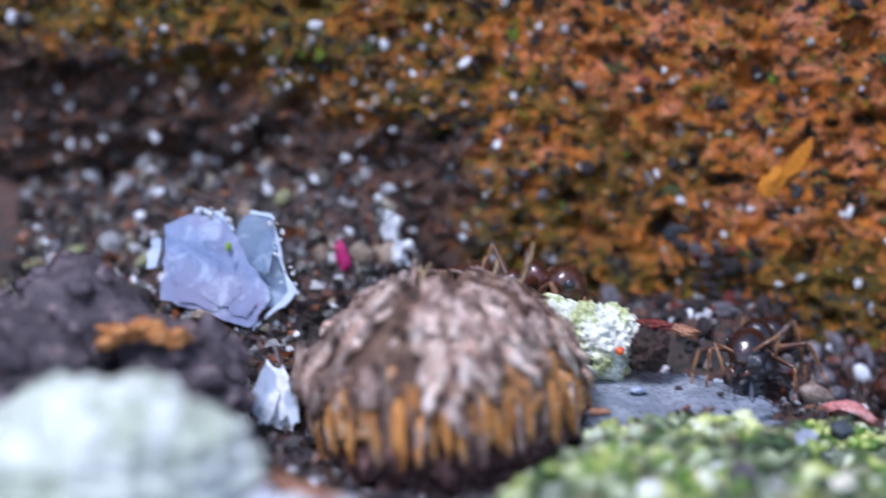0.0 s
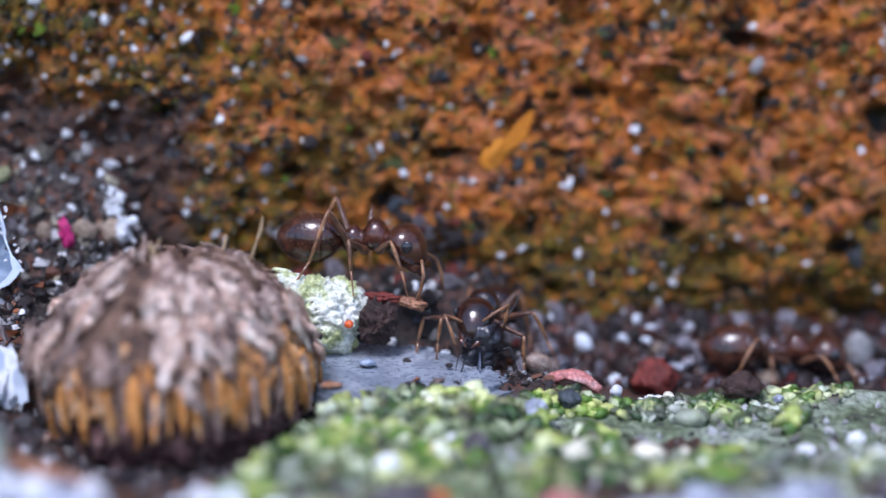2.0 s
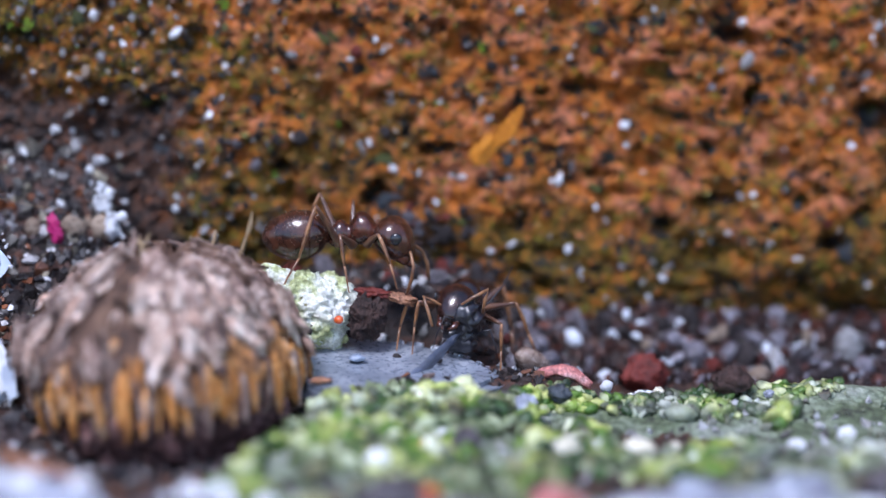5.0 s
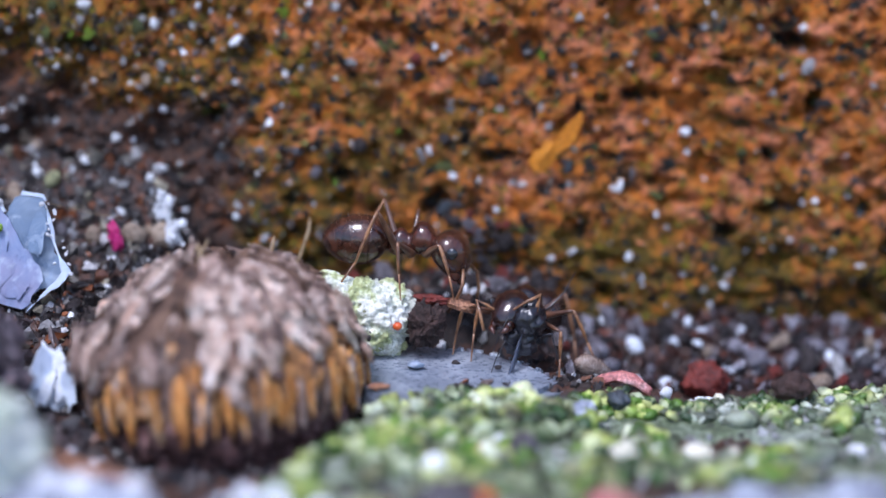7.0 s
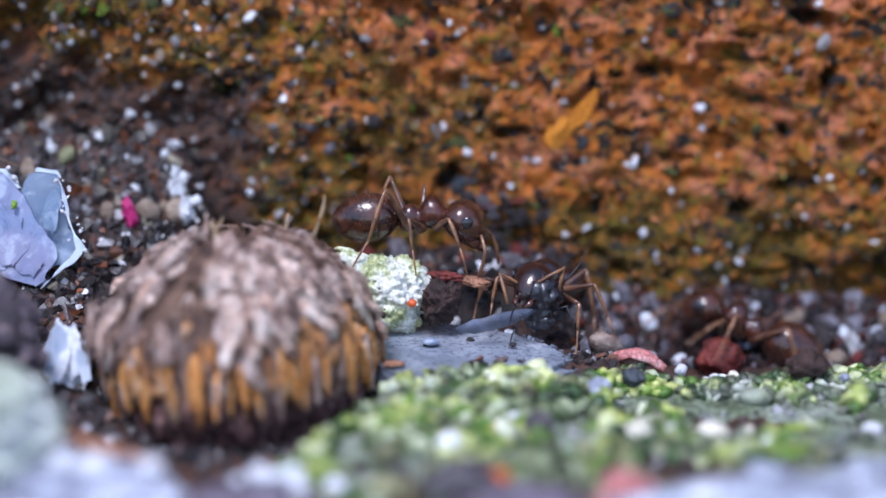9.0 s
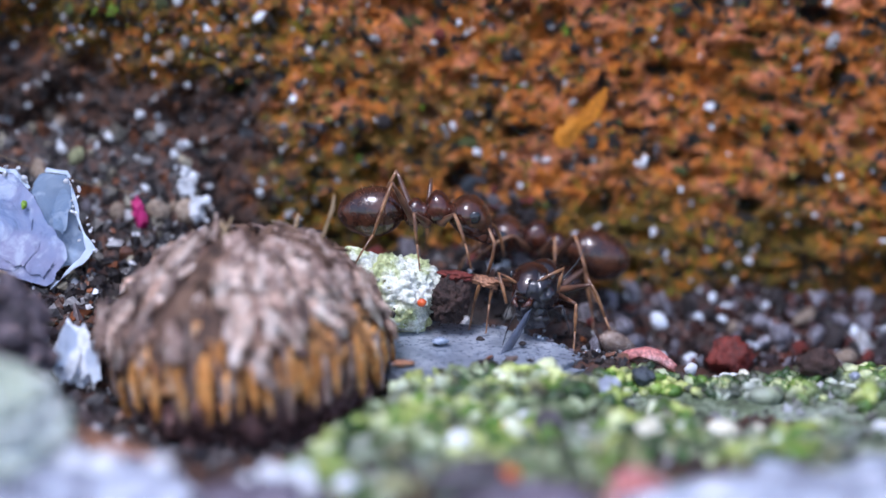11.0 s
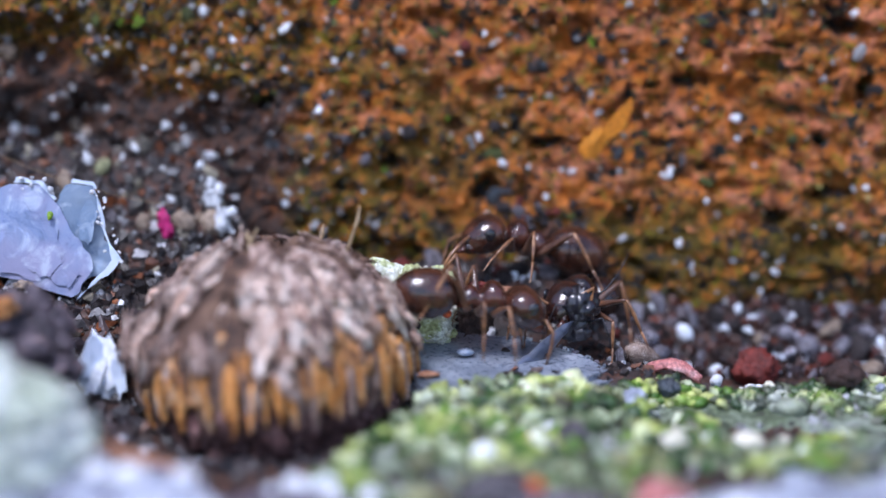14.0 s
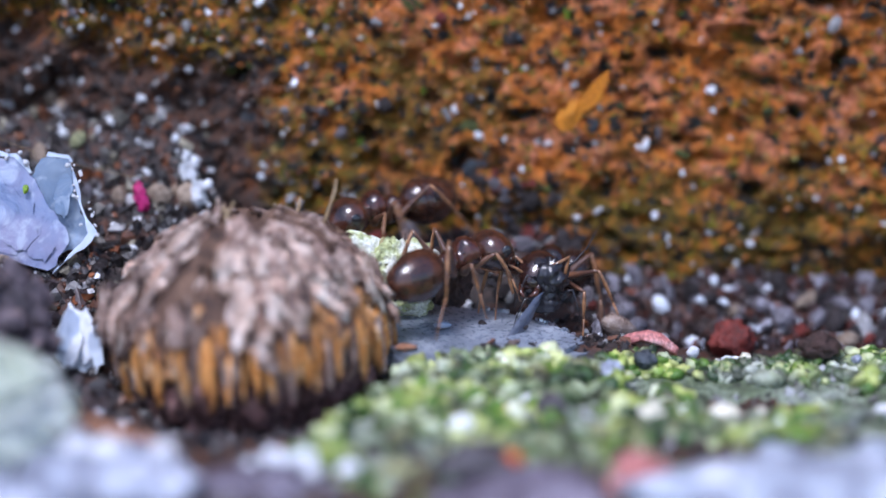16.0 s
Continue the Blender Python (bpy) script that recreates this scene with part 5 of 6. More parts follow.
for x, y, s, material, words in (
        (5.08, -5.9, 0.36, CREAM, "pale cream pebble in the moss"), (6.78, -5.0, 0.38, CREAM, "pale yellow pebble in the moss"), (1.75, -5.54, 0.22, ORANGE, "orange-red chip in the moss"),
        (5.88, -5.6, 0.20, WHITE, "white pebble in the moss"), (3.67, -6.1, 0.22, WHITE, "white pebble in the moss"), (10.34, -4.9, 0.22, WHITE, "white pebble in the moss"),
        (2.9, -5.6, 0.36, GREY, "dark grey crumb in the moss"), (0.9, -6.9, 0.28, WHITE, "white pebble in the moss"), (7.6, -5.2, 0.26, CREAM, "pale yellow pebble in the moss"),
        (2.4, -5.0, 0.18, WHITE, "white pebble in the moss"), (4.5, -9.6, 0.75, PINKISH, "pinkish red chip in the dirt"), (1.9, -9.3, 0.24, ORANGE, "orange-red chip on the mauve stone"),
        (7.6, -8.9, 0.75, BLUESTONE, "blue-grey stone in the dirt"), (6.1, -8.9, 0.5, WHITE, "white stone in the dirt"), (9.6, -8.8, 0.95, BLUESTONE, "blue-grey stone in the dirt"), (12.2, -7.9, 0.9, GREY, "grey stone in the dirt"),
        (5.27, -1.95, 0.29, BLUEBLACK, "glossy blue-black pebble on the moss"), (9.32, -1.8, 0.44, DARKHUSK, "dark brown crumb on the moss"), (1.2, -9.2, 0.8, GREY, "grey stone in the dirt"), (-0.4, -9.0, 0.5, OLIVE, "mossy pebble in the dirt"),
        (4.36, -2.75, 0.36, BLUESTONE, "pale grey pebble sunk in the moss"), (7.00, -1.45, 0.10, WHITE, "white pebble at the edge of the moss"), (7.22, -1.42, 0.13, WHITE, "white pebble at the edge of the moss"), (7.45, -1.45, 0.12, WHITE, "white pebble at the edge of the moss"), (7.66, -1.42, 0.13, CREAM, "cream pebble at the edge of the moss"), (8.45, -1.5, 0.10, WHITE, "white pebble at the edge of the moss"), (8.7, -1.5, 0.09, CREAM, "cream pebble at the edge of the moss"), (10.2, -1.9, 0.14, BLUESTONE, "bluish grey pebble at the edge of the moss"), (3.98, -2.0, 0.08, WHITE, "tiny white grain at the edge of the moss"), (12.6, -5.6, 0.26, TAN, "tan pebble in the moss"), (11.6, -4.2, 0.22, WHITE, "white pebble in the moss")):
    loose_stone("moss_pebble", int(x * 31 + s * 100), x, y, float(moss_z(x, y)) + s * (1.6 if y == -9.3 else 0.8 if -7 < y < -4 else 0.35 if y < -4 else 0.7 if s == 0.36 else 1.1), s, s * 0.85, s * 0.72, material, words, "pebble", (0, 0, 20 * x), sub=4, rough=0.32, freq=1.5, fine=0.12)
def curled_flake():
    """A thin flake bowed over the moss: an arched strip with ragged ends."""
    r, bm, rows = random.Random(57), bmesh.new(), []
    for k in range(13):
        u = k / 12 - 0.5
        wide = 0.34 * math.sqrt(max(1 - (1.9 * u) ** 2, 0.05)) * r.uniform(0.85, 1.15)
        rows.append([(1.35 * u + r.uniform(-0.02, 0.02), v * wide + r.uniform(-0.02, 0.02), 0.30 * math.cos(2.9 * u) - 0.16 + 0.10 * (1 - 4 * (v - 0.1) ** 2) + r.uniform(-0.015, 0.015)) for v in (-0.5, -0.25, 0, 0.25, 0.5)])
    top = [[bm.verts.new(p) for p in row] for row in rows]
    low = [[bm.verts.new((x * 0.96, y * 0.92, z - 0.08)) for x, y, z in row] for row in rows]
    for sheet, flip in ((top, False), (low, True)):
        for a, b in zip(sheet, sheet[1:]):
            for j in range(4):
                q = (a[j], b[j], b[j + 1], a[j + 1])
                bm.faces.new(q[::-1] if flip else q)
    rim = [top[k][0] for k in range(13)] + top[12][1:4] + [top[k][4] for k in range(12, -1, -1)] + top[0][3:0:-1]
    under = [low[k][0] for k in range(13)] + low[12][1:4] + [low[k][4] for k in range(12, -1, -1)] + low[0][3:0:-1]
    for k in range(len(rim)):
        n = (k + 1) % len(rim)
        bm.faces.new((rim[k], under[k], under[n], rim[n]))
    bmesh.ops.recalc_face_normals(bm, faces=bm.faces)
    return bm


thing("pink_bark", curled_flake(), PINKISH, "curled salmon-pink flake bowed over the moss edge", "chip", at(5.47, -1.0, -2.72, 14, 10, -10))


# ---- the dry seed head ----
def husk_scale(seed, length, width, thick):
    """A tapered, bowed scale hanging from its top at the origin; outside faces -y."""
    rng, bm, rows = random.Random(seed), bmesh.new(), []
    for k in range(7):
        t = k / 6
        w = width * (0.55 + 0.9 * t * (1 - t) * 2) * (1 - 0.45 * t ** 3)
        y = -0.10 * length * math.sin(t * 2.6) + rng.uniform(-0.03, 0.03)
        row = []
        for j in range(5):
            s = j / 4 - 0.5
            row.append((s * w * 2 + rng.uniform(-0.02, 0.02), y + 0.5 * width * (2 * s) ** 2 + 0.05 * math.sin(9 * s + seed), -t * length))
        rows.append(row)
    outer = [[bm.verts.new(p) for p in r] for r in rows]
    inner = [[bm.verts.new((p[0] * 0.9, p[1] + thick, p[2])) for p in r] for r in rows]
    for a, b, flip in ((outer, outer, False), (inner, inner, True)):
        for k in range(6):
            for j in range(4):
                q = (a[k][j], a[k][j + 1], a[k + 1][j + 1], a[k + 1][j])
                bm.faces.new(q[::-1] if flip else q)
    for k in range(6):
        bm.faces.new((outer[k][0], outer[k + 1][0], inner[k + 1][0], inner[k][0]))
        bm.faces.new((outer[k + 1][4], outer[k][4], inner[k][4], inner[k + 1][4]))
    for j in range(4):
        bm.faces.new((outer[0][j + 1], outer[0][j], inner[0][j], inner[0][j + 1]))
        bm.faces.new((outer[6][j], outer[6][j + 1], inner[6][j + 1], inner[6][j]))
    bmesh.ops.recalc_face_normals(bm, faces=bm.faces)
    return bm


def seed_head(m):
    """A dome of withered scales over orange fibres on a dark base, with a tuft on its hollow top."""
    ob = tagged(new("seed_head"), "dry brown dome-shaped seed head with withered scales and orange fibres", "seed head")
    ob.matrix_basis = m
    rng = random.Random(77)
    prof = ((0.0, 1.85), (0.5, 2.25), (1.0, 2.55), (1.6, 2.80), (2.1, 2.88), (2.6, 2.70), (3.1, 2.34), (3.5, 1.93), (3.9, 1.45), (4.2, 0.95), (4.1, 0.6), (3.6, 0.1))
    hs, rs = [p[0] for p in prof[:10]], [p[1] for p in prof[:10]]

    def radius(h):
        return float(np.interp(h, hs, rs))
    bm, n, rings = bmesh.new(), 40, []
    for h, r in prof:
        rings.append([bm.verts.new((r * math.cos(a) * (1 + 0.05 * math.sin(5 * a + h)), r * math.sin(a), h + 0.10 * math.sin(7 * a))) for a in (2 * math.pi * k / n for k in range(n))])
    for a, b in zip(rings, rings[1:]):
        for k in range(n):
            bm.faces.new((a[k], a[(k + 1) % n], b[(k + 1) % n], b[k]))
    bm.faces.new(rings[0][::-1])
    bm.faces.new(rings[-1])
    part("core", bm, HUSK_BROWN, ob, "dark brown core")
    # the hem of the mantle: hanging lobes and torn gaps round the dome (degrees, half-width, drop)
    lobes = ((188, 9, 0.7), (206, 6, -0.35), (217, 3, 0.4), (230, 9, -1.45), (254, 9, 1.05), (268, 8, -0.35), (284, 5, 0.25), (305, 7, -0.4), (326, 10, 0.6), (160, 10, 0.3),
             (130, 8, -0.6), (105, 10, 0.7), (78, 7, -0.5), (50, 10, 0.6), (20, 8, -0.4), (350, 7, 0.4))

    def hem(a):
        d = np.degrees(a)
        return 2.40 - sum(drop * np.exp(-(((d - c + 180) % 360 - 180) / w) ** 2) for c, w, drop in lobes)

    def shroud(name, label, material, foot_at, hi, rag, out, bulge, seed):
        """A ragged, lumpy layer round the dome between two heights."""
        na, nh = 340, 60
        A, V = np.meshgrid(np.linspace(0, 2 * math.pi, na + 1), np.linspace(0, 1, nh))
        ca, sa = np.cos(A), np.sin(A)
        foot = foot_at(A) + rag * (vnoise(ca * 2.6 + 7, sa * 2.6, seed) + 0.8 * vnoise(ca * 9 + 3, sa * 9, seed + 1) + 0.5 * vnoise(ca * 22, sa * 22, seed + 4))
        Hh = foot + (hi - foot) * V
        base = np.interp(Hh, hs, rs)
        lumps = fbm(ca * 4.0 + 0.9 * Hh, sa * 4.0 - 0.7 * Hh, seed + 2, 4)
        crack = -step01(0.30, 0.10, np.abs(fbm(ca * 5.0 + 0.5 * Hh, sa * 5.0 + 0.3 * Hh, seed + 6, 3)) + 0.12)
        side = np.exp(-(((np.degrees(A) - 168 + 180) % 360 - 180) / 24) ** 2) * np.exp(-((Hh - 2.65) / 0.45) ** 2)
        fold = np.exp(-(((np.degrees(A) - 207 + 14 * (3.4 - Hh) + 180) % 360 - 180) / 9) ** 2) * step01(2.3, 3.0, Hh) + 0.8 * np.exp(-(((np.degrees(A) - 229 + 180) % 360 - 180) / 6) ** 2) * step01(2.2, 2.6, Hh) * step01(3.9, 3.3, Hh)
        R = base + out - (0.85 * fold if out > 0 else 0) + (0.42 * side if out > 0 else 0) + bulge * lumps + 0.4 * bulge * crack + 0.10 * fbm(ca * 14, sa * 14 + 3 * Hh, seed + 5, 3) - 0.22 * (1 - V) ** 8
        me = grid_mesh(name, np.arange(na + 1), np.arange(nh), lambda u, v: (R * ca, R * sa, Hh + 0.09 * fbm(ca * 6, sa * 6, seed + 9, 2)), material)
        part(name, me, None, ob, label)
    shroud("mantle", "withered pinkish-brown husk layer", MANTLE, hem, 4.12, 0.22, 0.14, 0.34, 300)
    shroud("skirt", "orange-brown fibrous layer", SKIRT, lambda a: 1.2 + 0 * a, 2.9, 0.25, 0.0, 0.14, 340)
    orange = [bm_mesh("fibre", husk_scale(20 + k, 0.95 + 0.13 * k, 0.07 + 0.03 * (k % 3), 0.06), FIBRE if k < 4 else HUSK_TAN) for k in range(6)]
    dark = [bm_mesh("bract", husk_scale(40 + k, 0.8, 0.10 + 0.02 * k, 0.07), HUSK_DARK) for k in range(4)]
    crumbs = [bm_mesh("crumb", lump(130 + k, 0.17, 0.10, 0.20, 2, 0.5, 1.8), (HUSK, HUSK, HUSK_BROWN, HUSK)[k]) for k in range(4)]

    def hang(name, mesh, a, h, out, tilt, s, roll=0):
        r = radius(h) + out
        o = part(name, mesh, None, ob)
        o.matrix_basis = (Matrix.Translation((r * math.cos(a) * MM, r * math.sin(a) * MM, h * MM)) @ Euler((0, 0, a + math.pi / 2)).to_matrix().to_4x4()
                          @ Euler((radians(tilt), radians(roll), 0)).to_matrix().to_4x4() @ Matrix.Diagonal((s * rng.uniform(0.85, 1.2), s, s * rng.uniform(0.85, 1.2), 1)))

    def patch(a, h):
        return noise.fractal(Vector((3 * math.cos(a), 3 * math.sin(a), h)) * 0.55 + Vector((4, 9, 2)), 1.0, 2.0, 2)
    # withered strands run from the crown down over the mantle, brown ones bridge its gaps
    for k in range(22):
        a = rng.uniform(0, 2 * math.pi)
        gap = float(hem(np.array(a)))
        p = patch(a, 3.0) + rng.uniform(-0.35, 0.35)
        top = rng.uniform(2.9, 4.2)
        low = max(gap + rng.uniform(-0.15, 0.5), 1.5) if p > -0.25 else rng.uniform(1.6, 2.6)
        if top - low < 0.5 or (p > -0.25 and 224 < math.degrees(a) < 236 and rng.random() < 0.8):
            continue
        drift, lift, steps = rng.uniform(-0.16, 0.16), rng.uniform(0.10, 0.26) if p > -0.25 else rng.uniform(0.02, 0.14), 7
        bulge = 0.42 * math.exp(-((((math.degrees(a) - 168 + 180) % 360) - 180) / 24) ** 2)
        pts, wide = [], rng.uniform(0.05, 0.13)
        for n_ in range(steps + 1):
            u = n_ / steps
            h = top + (low - top) * u
            r = radius(h) + lift + 0.05 * math.sin(k + 5 * u) + bulge * math.exp(-((h - 2.65) / 0.45) ** 2) + (0.10 * rng.random() if n_ == steps else 0)
            pts.append((r * math.cos(a + drift * u), r * math.sin(a + drift * u), h + rng.uniform(-0.03, 0.03)))
        part("strand", tube(pts, [wide * (0.35 + 1.3 * math.sin(math.pi * (0.12 + 0.8 * n_ / steps)) * 0.6) for n_ in range(steps + 1)], 5), HUSK if p > 0.26 else HUSK_TAN if p > -0.25 else HUSK_BROWN, ob)
    # matted flakes of husk lie over one another on the mantle, thinner in its folds
    flakes = [[bm_mesh("flake", lump(400 + k + 9 * n, 0.13 + 0.06 * k, 0.06, 0.36 + 0.10 * k, 3, 0.65, 1.9, 0.40), m) for k in range(3)] for n, m in enumerate((HUSK, HUSK_TAN, HUSK_BROWN))]

    def near(d, c, w):
        return math.exp(-(((d - c + 180) % 360 - 180) / w) ** 2)
    for k in range(420):
        a, h = rng.uniform(0, 6.283), 1.9 + 2.2 * rng.random() ** 0.75
        d = math.degrees(a)
        if h < float(hem(np.array(a))) + 0.25:
            continue
        # pale and brown patches a millimetre wide; lit bulges painted paler, shaded folds browner
        tone = 0.8 * patch(a, h) + 0.30 * near(d, 262, 30) + 0.35 * near(d, 165, 24) * (h > 2.7) - 0.80 * near(d, 210 - 14 * (3.4 - h), 8) - 0.5 * near(d, 229, 6) + rng.uniform(-0.15, 0.15)
        swell = 0.42 * near(d, 168, 24) * math.exp(-((h - 2.65) / 0.45) ** 2) - 0.62 * near(d, 207 - 14 * (3.4 - h), 9) * (h > 2.4)
        steep = 10 + 62 * max(0.0, (h - 2.3) / 1.9)
        hang("flake", rng.choice(flakes[0 if tone > 0.30 else 1 if tone > -0.18 else 2]), a, h, 0.14 + swell + rng.uniform(-0.05, 0.12), -steep + rng.uniform(-16, 16), rng.uniform(0.6, 1.25), rng.uniform(-40, 40))
    for k in range(34):
        a, h = rng.uniform(0, 6.283), rng.uniform(1.9, 3.3)
        if h > float(hem(np.array(a))):
            hang("crumb", rng.choice(crumbs), a, h, 0.20 + rng.uniform(0, 0.14), rng.uniform(-40, 10), rng.uniform(0.4, 1.1), rng.uniform(-60, 60))
    for k in range(160):
        a = 2 * math.pi * (k + rng.random()) / 160
        if patch(a, 0.5) + 0.3 * rng.random() < -0.28:
            continue
        n_, top = rng.randrange(6), rng.uniform(1.85, 2.6)
        hang("fibre", orange[n_], a, top, 0.14 + rng.uniform(-0.10, 0.12), rng.uniform(0, 9), (top - rng.uniform(0.95, 1.45)) / (0.95 + 0.13 * n_), rng.uniform(-8, 8))
    clods = [bm_mesh("clod", lump(430 + k, 0.26, 0.14, 0.36, 3, 0.6, 1.9, 0.35), HUSK_DARK) for k in range(4)]
    for k in range(240):
        hang("clod", rng.choice(clods), rng.uniform(0, 6.283), 0.05 + 1.15 * rng.random(), 0.04 + rng.uniform(-0.06, 0.12), rng.uniform(0, 40), rng.uniform(0.5, 1.2), rng.uniform(-60, 60))
    for h, count in ((1.0, 26), (0.7, 28), (0.4, 24)):
        for k in range(count):
            hang("bract", rng.choice(dark), 2 * math.pi * (k + rng.random()) / count, h + rng.uniform(-0.1, 0.25), 0.04 + rng.uniform(0, 0.14), rng.uniform(6, 26), rng.uniform(0.45, 0.9), rng.uniform(-28, 28))
    for k in range(26):
        a, r = rng.uniform(0, 6.28), 1.7 * rng.random() ** 0.5
        tuft = k < 7
        x, y = (rng.uniform(-0.55, -0.25), rng.uniform(0.1, 0.4)) if tuft else (r * math.cos(a) + 0.1, r * math.sin(a))
        h, tall = 3.85 + 0.1 * rng.random(), rng.uniform(0.55, 0.85) if tuft else rng.uniform(0.15, 0.45)
        part("bristle", tube([(x, y, h), (x * 1.04 + rng.uniform(-0.12, 0.12), y, h + 0.5 * tall), (x * 1.1 + rng.uniform(-0.3, 0.3), y + rng.uniform(-0.2, 0.2), h + tall)], (0.08, 0.06, 0.02), 5),
             (STRAW, HUSK_TAN, HUSK_BROWN)[k % 3], ob)
    return ob


seed_head(at(-3.72, -2.2, -4.15, -3, -3, 30) @ Matrix.Diagonal((1.07, 0.98, 1.10, 1)))


# ---- ants ----
def ant_leg(ant, side, coxa, knee, ankle, toe, material):
    """leg > tibia, tarsus: the leg's own mesh is hip and thigh; it turns about the hip."""
    c, k, a, t = (Vector((p[0], p[1] * side, p[2])) for p in (coxa, knee, ankle, toe))
    o = Vector((0, 0, 0))
    leg = part("leg", tube([o, (k - c) * 0.12, (k - c) * 0.45, (k - c) * 0.85, k - c], (0.14, 0.10, 0.078, 0.05, 0.036), 8), CHITIN_DARK, ant, m=Matrix.Translation(c * MM))
    part("tibia", tube(curved(k - c, a - c, (0, 0, 0.03), 4), (0.034, 0.045, 0.050, 0.040, 0.028), 8), material, leg)
    mid = a.lerp(t, 0.55) - c
    part("tarsus", tube([a - c, mid + Vector((0, 0, 0.04)), t - c, t - c + Vector((0.05, 0, -0.01))], (0.030, 0.025, 0.018, 0.011), 6), CHITIN_LEG, leg)
    return leg


def fat(sections, k):
    return [(x, z, ry * k, rz * k) for x, z, ry, rz in sections]


def ant(label, legs, head_turn, antennae, gaster_turn=0.0, head_size=1.2, shell=None, chest=None):
    """An ant about 4 mm long that faces +x, its origin in the middle of the thorax."""
    ob = tagged(new("ant"), label, "ant", "ants on the stones")
    shell, chest = shell or CHITIN, chest or CHITIN_RED
    thorax = part("thorax", loft(fat([(-0.62, -0.14, 0.03, 0.03), (-0.57, -0.12, 0.13, 0.14), (-0.48, -0.07, 0.20, 0.22), (-0.36, -0.02, 0.22, 0.26), (-0.25, -0.01, 0.20, 0.24), (-0.16, -0.03, 0.17, 0.18), (-0.10, -0.03, 0.165, 0.17), (-0.04, 0.01, 0.20, 0.21), (0.05, 0.07, 0.26, 0.28), (0.16, 0.10, 0.29, 0.31), (0.22, 0.095, 0.285, 0.30), (0.30, 0.09, 0.31, 0.30),
                                  (0.42, 0.04, 0.27, 0.25), (0.53, -0.02, 0.15, 0.16), (0.60, -0.04, 0.09, 0.1)], 1.32), 18), chest, ob)
    part("petiole", loft([(-0.80, -0.16, 0.06, 0.06), (-0.72, -0.06, 0.15, 0.20), (-0.66, -0.04, 0.16, 0.22), (-0.60, -0.14, 0.07, 0.08)], 12), chest, ob)
    def girth(x):
        u = (x + 0.70) / 0.80
        r = 0.60 * math.sqrt(max(1 - u * u, 0.002)) * (1 + 0.10 * u)
        return (x, 0.05 + 0.07 * (x + 0.70), r * 0.93, r)
    g = part("gaster", loft([girth(x) for x in (0.095, 0.07, 0.02, -0.06, -0.16, -0.28, -0.40)], 26), shell, ob, m=at(-0.70, 0, -0.12, 0, gaster_turn, 0))
    for a, z in ((-0.36, -0.70), (-0.68, -1.00), (-0.98, -1.26), (-1.24, -1.497)):
        part("band", loft([(x, c, w + 0.012 - 0.010 * k / 6, r + 0.012 - 0.010 * k / 6) for k, (x, c, w, r) in enumerate(girth(a + (z - a) * k / 6) for k in range(7))], 26, caps=False), shell, g)
    rng = random.Random(len(label))
    hairs = bmesh.new()
    for _ in range(110):
        x, a = rng.uniform(-1.42, -0.05), rng.uniform(-0.2, 3.34)
        gx_, gc, gw, gr = girth(x)
        n = Vector((-0.35, math.cos(a), math.sin(a)))
        p = Vector((x, gw * math.cos(a), gc + gr * math.sin(a)))
        tube([p, p + n * rng.uniform(0.05, 0.11)], (0.006, 0.002), 3, hairs)
    part("hair", hairs, CHITIN_LEG, g, "fine pale hairs")
    h = part("head", loft(fat([(-0.08, 0.0, 0.10, 0.10), (-0.02, 0.0, 0.26, 0.22), (0.12, 0.02, 0.37, 0.30), (0.30, 0.02, 0.40, 0.32), (0.50, 0.0, 0.36, 0.29), (0.66, -0.03, 0.28, 0.23), (0.78, -0.06, 0.19, 0.15), (0.84, -0.08, 0.08, 0.07)], head_size), 20),
             shell, ob, m=at(0.64, 0, 0.12, 0, head_turn, 0) @ Matrix.Scale(1.25, 4))
    for s in (-1, 1):
        eye = lump(90, 0.115, 0.05, 0.13, 2, 0.0)
        part("eye", eye, EYE, h, m=at(0.34, 0.371 * head_size * s, 0.10))
        part("cheek", lump(91, 0.20, 0.10, 0.13, 3, 0.1), CHITIN_RED, h, "reddish brown cheek", at(0.66, 0.17 * head_size * s, -0.12))
        part("mandible", tube([(0.74, 0.16 * s, -0.10), (0.90, 0.15 * s, -0.13), (1.00, 0.04 * s, -0.15)], (0.07, 0.065, 0.02), 7), CHITIN_RED, h)
        (ax, ay, az), (bx, by, bz) = antennae[0 if s < 0 else 1]
        part("antenna", tube([(0.62, 0.13 * s, 0.10), (ax * 0.5 + 0.31, (ay * 0.5 + 0.06) * s, az * 0.5 + 0.07), (ax, ay * s, az), (ax * 0.5 + bx * 0.5, (ay + by) * 0.5 * s, (az + bz) * 0.5 + 0.05), (bx, by * s, bz)],
                             (0.028, 0.03, 0.034, 0.036, 0.03), 7), CHITIN_LEG, h)
    made = [ant_leg(ob, s, *spec, CHITIN_LEG) for s, spec in legs]
    return ob, h, made


